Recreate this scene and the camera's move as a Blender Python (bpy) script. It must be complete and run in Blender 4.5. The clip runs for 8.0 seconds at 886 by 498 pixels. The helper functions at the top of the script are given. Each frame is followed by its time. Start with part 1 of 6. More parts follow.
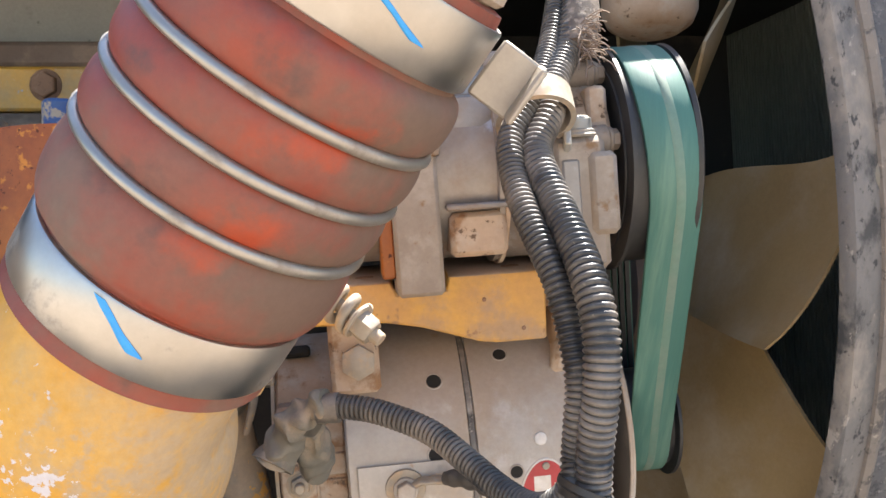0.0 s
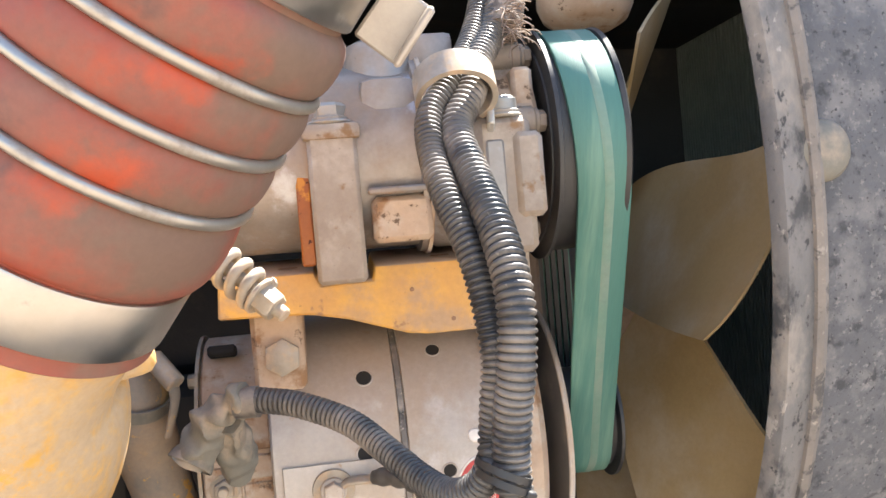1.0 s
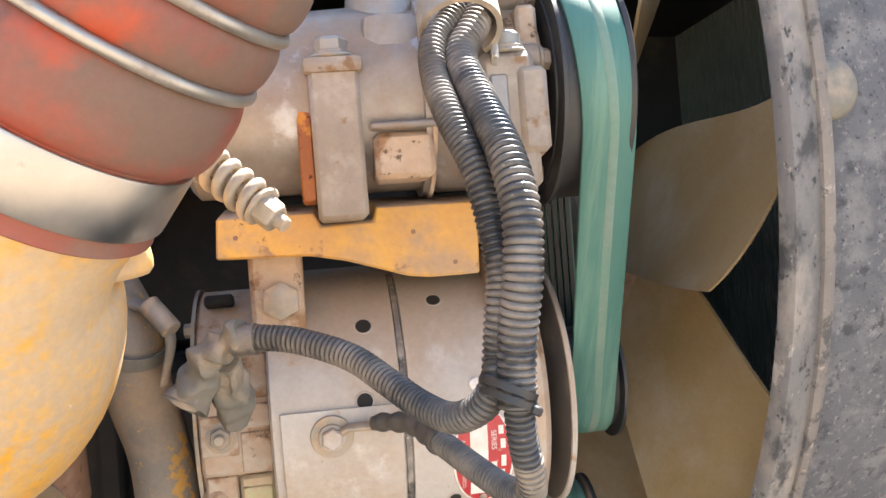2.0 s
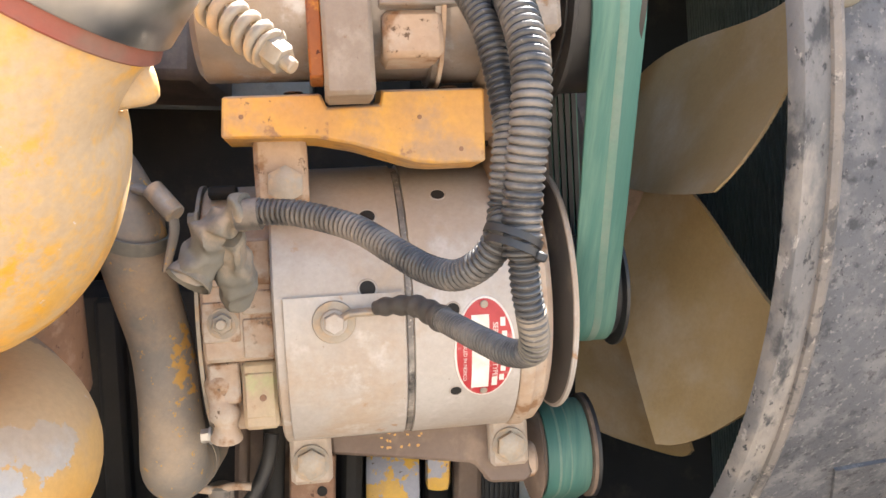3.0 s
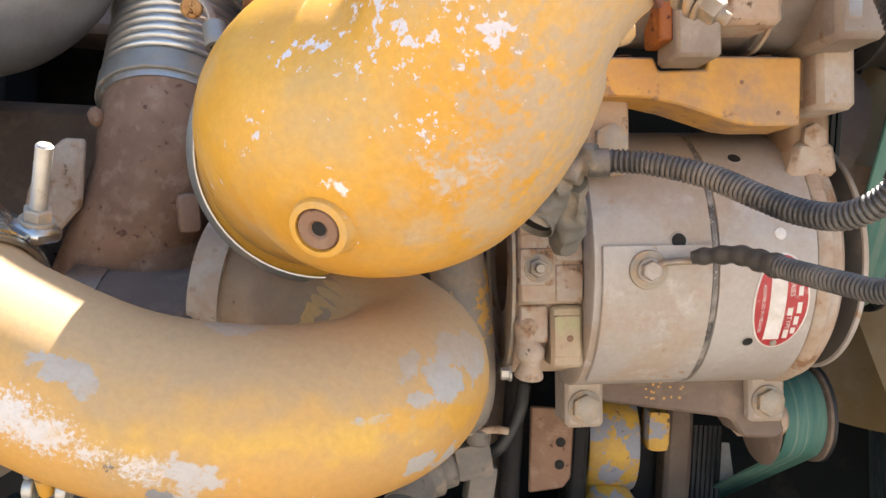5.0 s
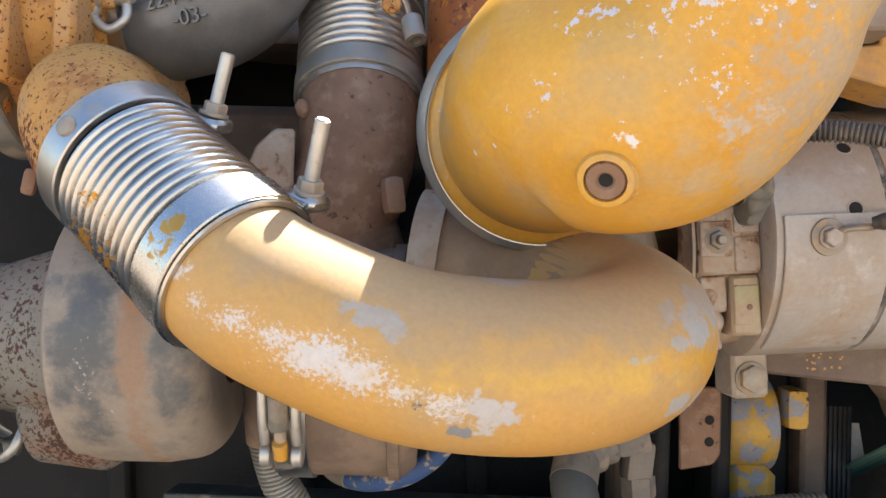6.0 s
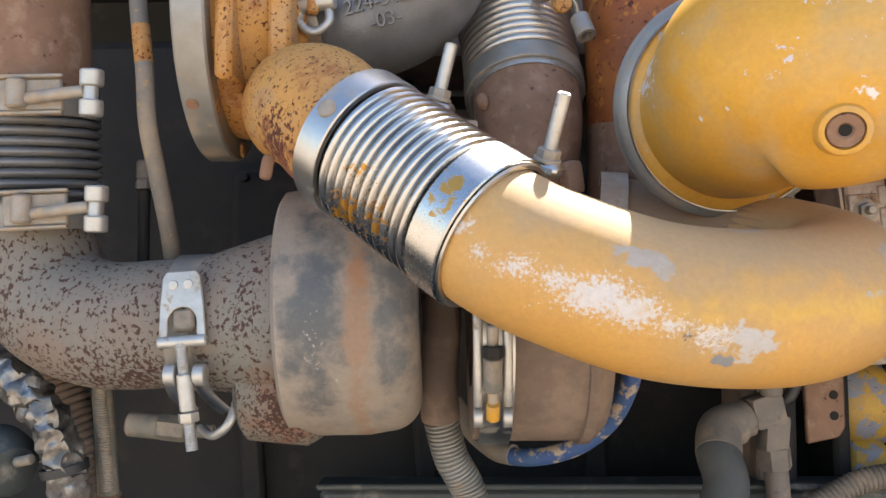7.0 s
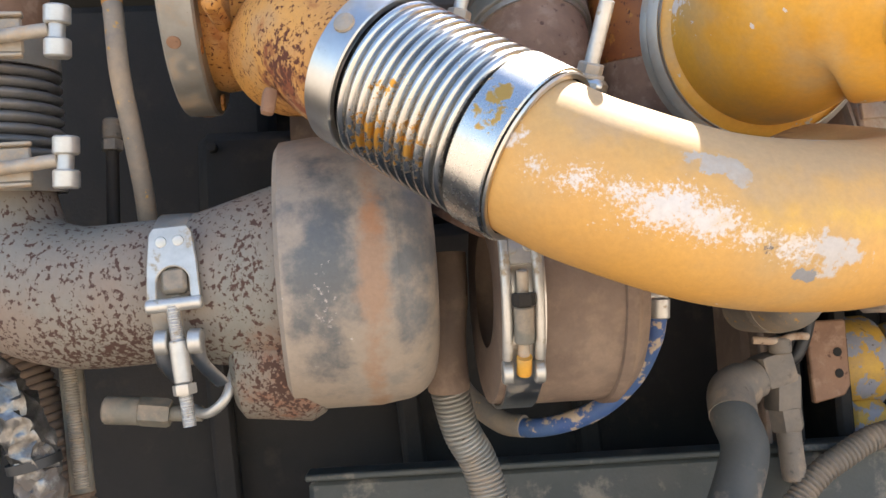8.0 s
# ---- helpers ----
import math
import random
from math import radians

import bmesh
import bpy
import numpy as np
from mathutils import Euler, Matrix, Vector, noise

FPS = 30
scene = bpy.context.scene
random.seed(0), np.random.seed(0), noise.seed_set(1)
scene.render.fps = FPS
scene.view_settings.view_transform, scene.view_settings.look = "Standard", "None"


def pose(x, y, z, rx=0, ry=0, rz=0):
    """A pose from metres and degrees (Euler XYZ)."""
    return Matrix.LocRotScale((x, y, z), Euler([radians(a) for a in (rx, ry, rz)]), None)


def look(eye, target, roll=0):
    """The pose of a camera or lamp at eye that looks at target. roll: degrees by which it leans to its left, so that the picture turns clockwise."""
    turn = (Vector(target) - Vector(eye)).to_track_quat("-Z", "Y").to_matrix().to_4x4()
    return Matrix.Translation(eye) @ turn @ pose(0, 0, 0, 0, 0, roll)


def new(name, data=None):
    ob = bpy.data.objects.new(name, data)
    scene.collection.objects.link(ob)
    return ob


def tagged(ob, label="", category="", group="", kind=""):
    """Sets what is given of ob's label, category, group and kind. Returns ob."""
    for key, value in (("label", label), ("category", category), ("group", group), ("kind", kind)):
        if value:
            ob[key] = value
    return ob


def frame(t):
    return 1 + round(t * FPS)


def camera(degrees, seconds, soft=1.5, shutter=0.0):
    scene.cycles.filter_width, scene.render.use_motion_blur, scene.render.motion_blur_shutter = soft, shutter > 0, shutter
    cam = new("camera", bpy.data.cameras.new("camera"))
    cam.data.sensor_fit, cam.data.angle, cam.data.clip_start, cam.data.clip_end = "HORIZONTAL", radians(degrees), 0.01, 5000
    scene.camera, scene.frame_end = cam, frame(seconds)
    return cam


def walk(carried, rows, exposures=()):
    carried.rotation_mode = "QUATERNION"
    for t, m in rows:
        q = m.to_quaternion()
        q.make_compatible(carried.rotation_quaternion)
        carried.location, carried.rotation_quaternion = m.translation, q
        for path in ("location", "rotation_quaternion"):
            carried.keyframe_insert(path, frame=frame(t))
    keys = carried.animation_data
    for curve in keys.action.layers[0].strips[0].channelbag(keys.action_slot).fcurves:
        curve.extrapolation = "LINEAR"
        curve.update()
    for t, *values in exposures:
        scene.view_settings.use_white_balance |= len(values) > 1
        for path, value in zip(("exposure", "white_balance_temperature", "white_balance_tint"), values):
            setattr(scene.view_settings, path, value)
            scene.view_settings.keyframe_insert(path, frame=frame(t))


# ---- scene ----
cam = camera(53.4, 8.0)
PATH = [
    (0, (-0.005, 0.025, 1.598), (0.011, 2.023, 1.498), -0.1),
    (0.5, (0.024, 0.033, 1.587), (0.076, 2.031, 1.532), -0.6),
    (1, (0.031, 0.045, 1.561), (0.108, 2.043, 1.54), -0.8),
    (2.3, (0.025, 0.055, 1.482), (0.117, 2.052, 1.507), -0.3),
    (2.5, (0.025, 0.055, 1.466), (0.115, 2.052, 1.486), 0.0),
    (3, (0.024, 0.057, 1.431), (0.108, 2.055, 1.415), 0.8),
    (3.5, (0.017, 0.058, 1.41), (0.097, 2.055, 1.343), 1.4),
    (4, (-0.02, 0.038, 1.391), (0.046, 2.036, 1.331), 2.5),
    (4.5, (-0.096, 0.008, 1.391), (-0.064, 2.008, 1.363), 3.2),
    (5, (-0.187, 0.002, 1.381), (-0.221, 2.002, 1.369), 3.2),
    (5.2, (-0.22, -0.001, 1.364), (-0.273, 1.999, 1.356), 3.2),
    (6.3, (-0.374, -0.066, 1.323), (-0.462, 1.931, 1.392), 0.9),
    (6.5, (-0.409, -0.082, 1.311), (-0.495, 1.915, 1.397), 0.5),
    (7, (-0.499, -0.106, 1.272), (-0.561, 1.889, 1.412), -0.4),
    (7.5, (-0.555, -0.076, 1.245), (-0.53, 1.917, 1.412), -1.7),
    (8, (-0.577, -0.036, 1.219), (-0.466, 1.953, 1.398), -3.0),
]
EXPOSURES = [(0.0, 2.2), (0.5, 2.55), (1.0, 2.65), (2.5, 2.65), (3.5, 3.0), (4.5, 2.5), (5.2, 2.25), (6.5, 2.05), (8.0, 2.4)]
walk(cam, [(t, look(eye, target, roll)) for t, eye, target, roll in PATH], EXPOSURES)

# ---- light ----
SUN_TO = Vector((0.29, 0.505, 1.0)).normalized()
world = bpy.data.worlds.new("sky")
scene.world = world
world.use_nodes = True
wn = world.node_tree.nodes
sky = wn.new("ShaderNodeTexSky")
sky.sky_type, sky.sun_disc = "NISHITA", False
sky.sun_elevation = math.asin(SUN_TO.z)
sky.sun_rotation = math.atan2(SUN_TO.x, SUN_TO.y)
wn["Background"].inputs["Strength"].default_value = 0.085
world.node_tree.links.new(sky.outputs["Color"], wn["Background"].inputs["Color"])
sun_data = bpy.data.lights.new("sun", "SUN")
sun_data.energy, sun_data.angle, sun_data.color = 5.0, radians(0.53), (1.0, 0.94, 0.85)
sun = new("sun", sun_data)
sun.matrix_world = look(SUN_TO * 20, (0, 0, 0))


# ---- materials ----
def surface(name, c1, c2, scale=30.0, rough=0.6, metal=0.0, layers=(), bump=0.0003, grain=220.0, stretch=(1, 1, 1), spots=(), top=None):
    """Two-tone base with stains: layers of (colour, scale, threshold, softness, roughness, metal), and worn
    or darkened spots of (centre, radii, colour, scale, edge, roughness, density) in the part's own axes."""
    m = bpy.data.materials.new(name)
    m.use_nodes = True
    nt = m.node_tree
    n, l = nt.nodes, nt.links
    bsdf = n["Principled BSDF"]
    tc = n.new("ShaderNodeTexCoord")
    mp = n.new("ShaderNodeMapping")
    mp.inputs["Scale"].default_value = stretch
    l.new(tc.outputs["Object"], mp.inputs["Vector"])

    def noise_of(sc, detail=6.0, rgh=0.6, seed=0.0):
        t = n.new("ShaderNodeTexNoise")
        t.noise_dimensions = "4D"
        t.inputs["W"].default_value = seed
        t.inputs["Scale"].default_value, t.inputs["Detail"].default_value = sc, detail
        t.inputs["Roughness"].default_value = rgh
        l.new(mp.outputs["Vector"], t.inputs["Vector"])
        return t.outputs["Fac"]

    def mix(f, a, b, kind="RGBA"):
        x = n.new("ShaderNodeMix")
        x.data_type = kind
        i = (0, 6, 7, 2) if kind == "RGBA" else (0, 2, 3, 0)
        for sock, v in ((x.inputs[i[0]], f), (x.inputs[i[1]], a), (x.inputs[i[2]], b)):
            if isinstance(v, bpy.types.NodeSocket):
                l.new(v, sock)
            else:
                sock.default_value = (*v, 1.0) if isinstance(v, tuple) else v
        return x.outputs[i[3]]

    def ramp(f, lo, hi):
        r = n.new("ShaderNodeMapRange")
        r.interpolation_type = "SMOOTHSTEP"
        r.inputs["From Min"].default_value, r.inputs["From Max"].default_value = lo, hi
        l.new(f, r.inputs["Value"])
        return r.outputs["Result"]

    col = mix(ramp(noise_of(scale, 5.0, 0.55, 1.3), 0.35, 0.65), c1, c2)
    fine = noise_of(grain, 4.0, 0.7, 2.1)
    spread = 0.03 if metal > 0.5 else 0.08
    rgh = mix(fine, max(rough - spread, 0.02), min(rough + spread, 1.0), "FLOAT")
    met = metal
    height = fine
    for k, (lc, ls, th, soft, lr, lm) in enumerate(layers):
        f = ramp(noise_of(ls, 8.0, 0.62, 5.7 + 3.1 * k), th - soft, th + soft)
        col = mix(f, col, lc)
        rgh = mix(f, rgh, lr, "FLOAT")
        met = mix(f, met, lm, "FLOAT")
        height = mix(f, height, 0.15 + 0.2 * (k % 2), "FLOAT")
    for k, (ce, ra, lc, ls, soft, lr, dens) in enumerate(spots):
        sub = n.new("ShaderNodeVectorMath")
        sub.operation = "SUBTRACT"
        sub.inputs[1].default_value = ce
        l.new(tc.outputs["Object"], sub.inputs[0])
        div = n.new("ShaderNodeVectorMath")
        div.operation = "DIVIDE"
        div.inputs[1].default_value = ra
        l.new(sub.outputs[0], div.inputs[0])
        ln = n.new("ShaderNodeVectorMath")
        ln.operation = "LENGTH"
        l.new(div.outputs[0], ln.inputs[0])
        ma = n.new("ShaderNodeMath")
        ma.operation = "MULTIPLY_ADD"
        l.new(noise_of(ls, 8.0, 0.65, 31.0 + 2.7 * k), ma.inputs[0])
        ma.inputs[1].default_value = 4.4
        sb = n.new("ShaderNodeMath")
        sb.operation = "MULTIPLY_ADD"
        l.new(ln.outputs["Value"], sb.inputs[0])
        sb.inputs[1].default_value, sb.inputs[2].default_value = -0.9, dens - 2.2
        l.new(sb.outputs[0], ma.inputs[2])
        f = ramp(ma.outputs[0], -soft, soft)
        col = mix(f, col, lc)
        rgh = mix(f, rgh, lr, "FLOAT")
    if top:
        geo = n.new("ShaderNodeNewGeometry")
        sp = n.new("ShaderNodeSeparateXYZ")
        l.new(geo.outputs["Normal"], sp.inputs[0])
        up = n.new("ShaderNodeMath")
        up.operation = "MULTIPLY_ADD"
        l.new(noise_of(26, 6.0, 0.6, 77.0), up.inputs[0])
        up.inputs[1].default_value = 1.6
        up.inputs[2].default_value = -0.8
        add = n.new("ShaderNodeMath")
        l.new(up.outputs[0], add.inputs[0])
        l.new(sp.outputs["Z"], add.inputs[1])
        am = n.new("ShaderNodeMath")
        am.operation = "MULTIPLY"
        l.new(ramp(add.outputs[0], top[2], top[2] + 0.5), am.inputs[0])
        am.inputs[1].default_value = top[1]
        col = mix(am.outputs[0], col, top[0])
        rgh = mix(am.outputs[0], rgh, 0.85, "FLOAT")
    gain = n.new("ShaderNodeMath")
    gain.operation = "MULTIPLY_ADD"
    l.new(fine, gain.inputs[0])
    gain.inputs[1].default_value, gain.inputs[2].default_value = (0.2, 0.9) if metal > 0.5 else (0.38, 0.81)
    grainy = n.new("ShaderNodeVectorMath")
    grainy.operation = "SCALE"
    l.new(col, grainy.inputs[0])
    l.new(gain.outputs[0], grainy.inputs["Scale"])
    hv = grainy.outputs[0]
    l.new(hv, bsdf.inputs["Base Color"])
    l.new(rgh, bsdf.inputs["Roughness"])
    if isinstance(met, bpy.types.NodeSocket):
        l.new(met, bsdf.inputs["Metallic"])
    else:
        bsdf.inputs["Metallic"].default_value = met
    if bump:
        b = n.new("ShaderNodeBump")
        b.inputs["Strength"].default_value, b.inputs["Distance"].default_value = 0.7, bump
        l.new(height, b.inputs["Height"])
        l.new(b.outputs["Normal"], bsdf.inputs["Normal"])
    return m


def V3(*a):
    return tuple(a)


DUST = (0.42, 0.31, 0.21)
yellow = surface("worn_yellow_paint", (0.66, 0.36, 0.055), (0.60, 0.30, 0.04), 14, 0.42, 0, [
    ((0.46, 0.33, 0.17), 9, 0.56, 0.10, 0.7, 0), ((0.42, 0.42, 0.44), 70, 0.635, 0.02, 0.6, 0),
    ((0.62, 0.58, 0.52), 150, 0.67, 0.03, 0.7, 0)], 0.0003)
GREYP = (0.41, 0.375, 0.335)
WHITEP = (0.62, 0.57, 0.53)
CHIP = (0.60, 0.56, 0.58)
yellow_pipe = surface("dusty_yellow_paint", (0.60, 0.325, 0.080), (0.54, 0.30, 0.090), 12, 0.5, 0, [
    ((0.48, 0.31, 0.13), 9, 0.56, 0.14, 0.75, 0), ((0.16, 0.10, 0.065), 60, 0.735, 0.012, 0.8, 0), (CHIP, 75, 0.70, 0.01, 0.7, 0)], 0.0003, spots=[
    (V3(-0.494, 0.463, 1.310), (0.012, 0.05, 0.010), WHITEP, 420, 0.5, 0.75, 0.10), (V3(-0.470, 0.458, 1.300), (0.018, 0.05, 0.010), WHITEP, 400, 0.4, 0.75, 0.35),
    (V3(-0.445, 0.455, 1.291), (0.017, 0.05, 0.009), WHITEP, 400, 0.4, 0.75, 0.40), (V3(-0.419, 0.454, 1.281), (0.017, 0.05, 0.010), WHITEP, 330, 0.4, 0.75, 0.95),
    (V3(-0.396, 0.454, 1.271), (0.015, 0.05, 0.009), WHITEP, 330, 0.4, 0.75, 0.85), (V3(-0.430, 0.455, 1.277), (0.060, 0.06, 0.015), WHITEP, 330, 0.2, 0.75, -0.10),
    (V3(-0.372, 0.455, 1.262), (0.015, 0.05, 0.009), WHITEP, 380, 0.4, 0.75, 0.35), (V3(-0.347, 0.458, 1.255), (0.017, 0.05, 0.010), WHITEP, 300, 0.4, 0.7, 0.50),
    (V3(-0.322, 0.462, 1.250), (0.017, 0.05, 0.011), (0.50, 0.46, 0.43), 90, 0.25, 0.65, 0.80), (V3(-0.362, 0.456, 1.255), (0.008, 0.05, 0.005), (0.17, 0.14, 0.12), 420, 0.2, 0.7, 0.25),
    (V3(-0.404, 0.456, 1.311), (0.010, 0.05, 0.004), GREYP, 70, 0.10, 0.6, 0.75), (V3(-0.390, 0.455, 1.304), (0.012, 0.05, 0.006), GREYP, 60, 0.08, 0.6, 0.85), (V3(-0.377, 0.454, 1.296), (0.009, 0.05, 0.007), GREYP, 60, 0.08, 0.6, 0.80),
    (V3(-0.338, 0.466, 1.239), (0.012, 0.06, 0.004), (0.24, 0.24, 0.25), 70, 0.12, 0.6, 0.65),
    (V3(-0.178, 0.550, 1.311), (0.019, 0.030, 0.012), GREYP, 40, 0.06, 0.6, 0.95), (V3(-0.193, 0.520, 1.298), (0.014, 0.020, 0.010), GREYP, 45, 0.06, 0.6, 0.95), (V3(-0.203, 0.511, 1.289), (0.009, 0.02, 0.006), GREYP, 55, 0.06, 0.6, 0.8),
    (V3(-0.212, 0.511, 1.307), (0.006, 0.03, 0.009), GREYP, 60, 0.08, 0.6, 0.9), (V3(-0.225, 0.494, 1.281), (0.016, 0.03, 0.003), GREYP, 90, 0.1, 0.6, 0.7),
    (V3(-0.188, 0.524, 1.253), (0.026, 0.04, 0.011), GREYP, 40, 0.09, 0.6, 0.75), (V3(-0.314, 0.507, 1.327), (0.018, 0.03, 0.006), GREYP, 40, 0.10, 0.6, 0.8),
    (V3(-0.27, 0.469, 1.270), (0.085, 0.05, 0.009), (0.63, 0.36, 0.06), 40, 0.8, 0.4, 0.7),
    (V3(-0.185, 0.535, 1.279), (0.045, 0.05, 0.008), (0.62, 0.32, 0.05), 50, 0.3, 0.45, 0.8), (V3(-0.51, 0.48, 1.33), (0.014, 0.05, 0.009), WHITEP, 190, 0.35, 0.75, 0.45)],
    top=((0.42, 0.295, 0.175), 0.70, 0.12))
MOTTLE = (0.46, 0.335, 0.205)
yellow_elbow = surface("chipped_yellow_elbow_paint", (0.66, 0.345, 0.038), (0.60, 0.30, 0.036), 14, 0.40, 0, [
    ((0.50, 0.34, 0.15), 11, 0.58, 0.12, 0.7, 0), (CHIP, 85, 0.668, 0.008, 0.6, 0)], 0.0003, spots=[
    (V3(-0.135, 0.42, 1.515), (0.075, 0.10, 0.045), (0.52, 0.36, 0.17), 30, 0.9, 0.7, 0.45), (V3(-0.150, 0.43, 1.44), (0.060, 0.10, 0.080), MOTTLE, 120, 0.45, 0.7, 0.40), (V3(-0.112, 0.46, 1.47), (0.030, 0.10, 0.10), MOTTLE, 90, 0.7, 0.7, 0.65),
    (V3(-0.187, 0.437, 1.421), (0.030, 0.06, 0.022), (0.48, 0.43, 0.38), 70, 0.3, 0.6, 0.2), (V3(-0.178, 0.47, 1.392), (0.05, 0.06, 0.022), (0.50, 0.36, 0.20), 30, 0.5, 0.7, 0.5),
    (V3(-0.175, 0.394, 1.478), (0.034, 0.10, 0.030), CHIP, 130, 0.06, 0.6, -0.05), (V3(-0.208, 0.42, 1.438), (0.030, 0.10, 0.016), CHIP, 170, 0.06, 0.6, 0.0),
    (V3(-0.270, 0.445, 1.475), (0.050, 0.10, 0.040), CHIP, 110, 0.06, 0.6, -0.10), (V3(-0.225, 0.42, 1.50), (0.070, 0.10, 0.040), CHIP, 105, 0.06, 0.6, -0.02),
    (V3(-0.22, 0.41, 1.48), (0.10, 0.10, 0.07), CHIP, 140, 0.06, 0.6, -0.12), (V3(-0.295, 0.475, 1.44), (0.020, 0.10, 0.035), CHIP, 110, 0.06, 0.6, -0.10), (V3(-0.251, 0.456, 1.406), (0.011, 0.05, 0.004), (0.72, 0.68, 0.66), 160, 0.2, 0.35, 0.4),
    (V3(-0.358, 0.590, 1.462), (0.010, 0.03, 0.034), (0.66, 0.62, 0.58), 110, 0.15, 0.6, 0.45)])
yellow_cast = surface("chipped_cast_yellow", (0.62, 0.33, 0.06), (0.50, 0.27, 0.08), 22, 0.5, 0, [
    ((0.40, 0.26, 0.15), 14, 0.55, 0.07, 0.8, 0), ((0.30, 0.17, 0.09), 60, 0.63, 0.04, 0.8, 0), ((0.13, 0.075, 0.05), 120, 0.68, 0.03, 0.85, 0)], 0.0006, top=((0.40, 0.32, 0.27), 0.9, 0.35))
yellow_peel = surface("peeling_yellow_paint", (0.62, 0.36, 0.05), (0.5, 0.30, 0.08), 40, 0.5, 0, [
    ((0.30, 0.30, 0.34), 38, 0.53, 0.015, 0.6, 0), ((0.10, 0.07, 0.05), 70, 0.63, 0.02, 0.85, 0)], 0.0006)
yellow_rust = surface("rusting_yellow_housing", (0.54, 0.27, 0.06), (0.45, 0.21, 0.055), 14, 0.6, 0, [
    ((0.42, 0.27, 0.14), 12, 0.58, 0.10, 0.8, 0), ((0.32, 0.12, 0.035), 30, 0.60, 0.06, 0.8, 0), ((0.11, 0.035, 0.014), 270, 0.585, 0.014, 0.9, 0)], 0.0007, spots=[
    (V3(-0.652, 0.575, 1.392), (0.035, 0.06, 0.028), (0.20, 0.06, 0.025), 60, 0.4, 0.85, 0.5), (V3(-0.65, 0.56, 1.405), (0.045, 0.06, 0.040), (0.09, 0.028, 0.014), 190, 0.08, 0.9, 0.25),
    (V3(-0.70, 0.63, 1.49), (0.03, 0.06, 0.035), (0.09, 0.028, 0.014), 170, 0.08, 0.9, 0.15)])
orange_rust = surface("orange_rusted_housing", (0.33, 0.105, 0.016), (0.19, 0.050, 0.014), 10, 0.55, 0, [
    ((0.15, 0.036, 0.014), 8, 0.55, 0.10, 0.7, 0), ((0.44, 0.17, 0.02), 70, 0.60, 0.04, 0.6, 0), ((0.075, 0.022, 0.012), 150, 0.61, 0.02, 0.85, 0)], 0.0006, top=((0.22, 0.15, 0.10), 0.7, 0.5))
red_silicone = surface("dusty_red_silicone", (0.27, 0.050, 0.028), (0.205, 0.052, 0.036), 12, 0.5, 0, [
    ((0.215, 0.085, 0.06), 16, 0.52, 0.14, 0.7, 0), ((0.29, 0.048, 0.022), 13, 0.60, 0.08, 0.5, 0), ((0.185, 0.12, 0.09), 10, 0.56, 0.10, 0.85, 0), ((0.11, 0.055, 0.045), 24, 0.62, 0.09, 0.6, 0)], 0.0003, spots=[
    # First two spots darken the lower right: dust, with its shade put in.
    (V3(-0.010, 0.405, 1.615), (0.038, 0.06, 0.07), (0.155, 0.100, 0.074), 22, 0.7, 0.8, 0.85), (V3(-0.055, 0.395, 1.555), (0.04, 0.05, 0.035), (0.155, 0.095, 0.07), 22, 0.7, 0.8, 0.7),
    (V3(-0.085, 0.36, 1.585), (0.035, 0.03, 0.012), (0.37, 0.055, 0.018), 30, 0.6, 0.5, 0.5), (V3(-0.05, 0.355, 1.622), (0.05, 0.03, 0.009), (0.36, 0.055, 0.02), 34, 0.5, 0.5, 0.35)])
steel = surface("brushed_stainless_steel", (0.56, 0.55, 0.53), (0.49, 0.475, 0.45), 20, 0.32, 1.0, [
    ((0.40, 0.34, 0.27), 14, 0.60, 0.08, 0.6, 0.3), ((0.36, 0.33, 0.29), 60, 0.63, 0.06, 0.5, 0.6)], 0.0)
band_steel = surface("dusty_clamp_band_steel", (0.55, 0.535, 0.51), (0.47, 0.45, 0.42), 20, 0.34, 1.0, [
    ((0.46, 0.41, 0.35), 9, 0.56, 0.12, 0.48, 0.7), ((0.33, 0.29, 0.25), 45, 0.64, 0.06, 0.6, 0.4)], 0.0)
flecked_steel = surface("paint_flecked_steel_band", (0.56, 0.55, 0.53), (0.49, 0.475, 0.45), 20, 0.27, 1.0, [
    ((0.58, 0.33, 0.07), 50, 0.685, 0.012, 0.5, 0), ((0.20, 0.15, 0.11), 120, 0.68, 0.02, 0.7, 0)], 0.0, spots=[
    (V3(-0.512, 0.468, 1.350), (0.012, 0.03, 0.016), (0.56, 0.33, 0.09), 90, 0.12, 0.6, 0.55), (V3(-0.522, 0.47, 1.335), (0.008, 0.03, 0.012), (0.56, 0.33, 0.09), 110, 0.12, 0.6, 0.3)])
ring_steel = surface("dusty_wire_ring", (0.47, 0.44, 0.40), (0.38, 0.345, 0.30), 20, 0.36, 0.75, [
    ((0.20, 0.15, 0.115), 24, 0.58, 0.08, 0.8, 0)], 0.0002, spots=[(V3(-0.006, 0.41, 1.61), (0.022, 0.06, 0.07), (0.21, 0.165, 0.13), 40, 0.5, 0.8, 0.7)])
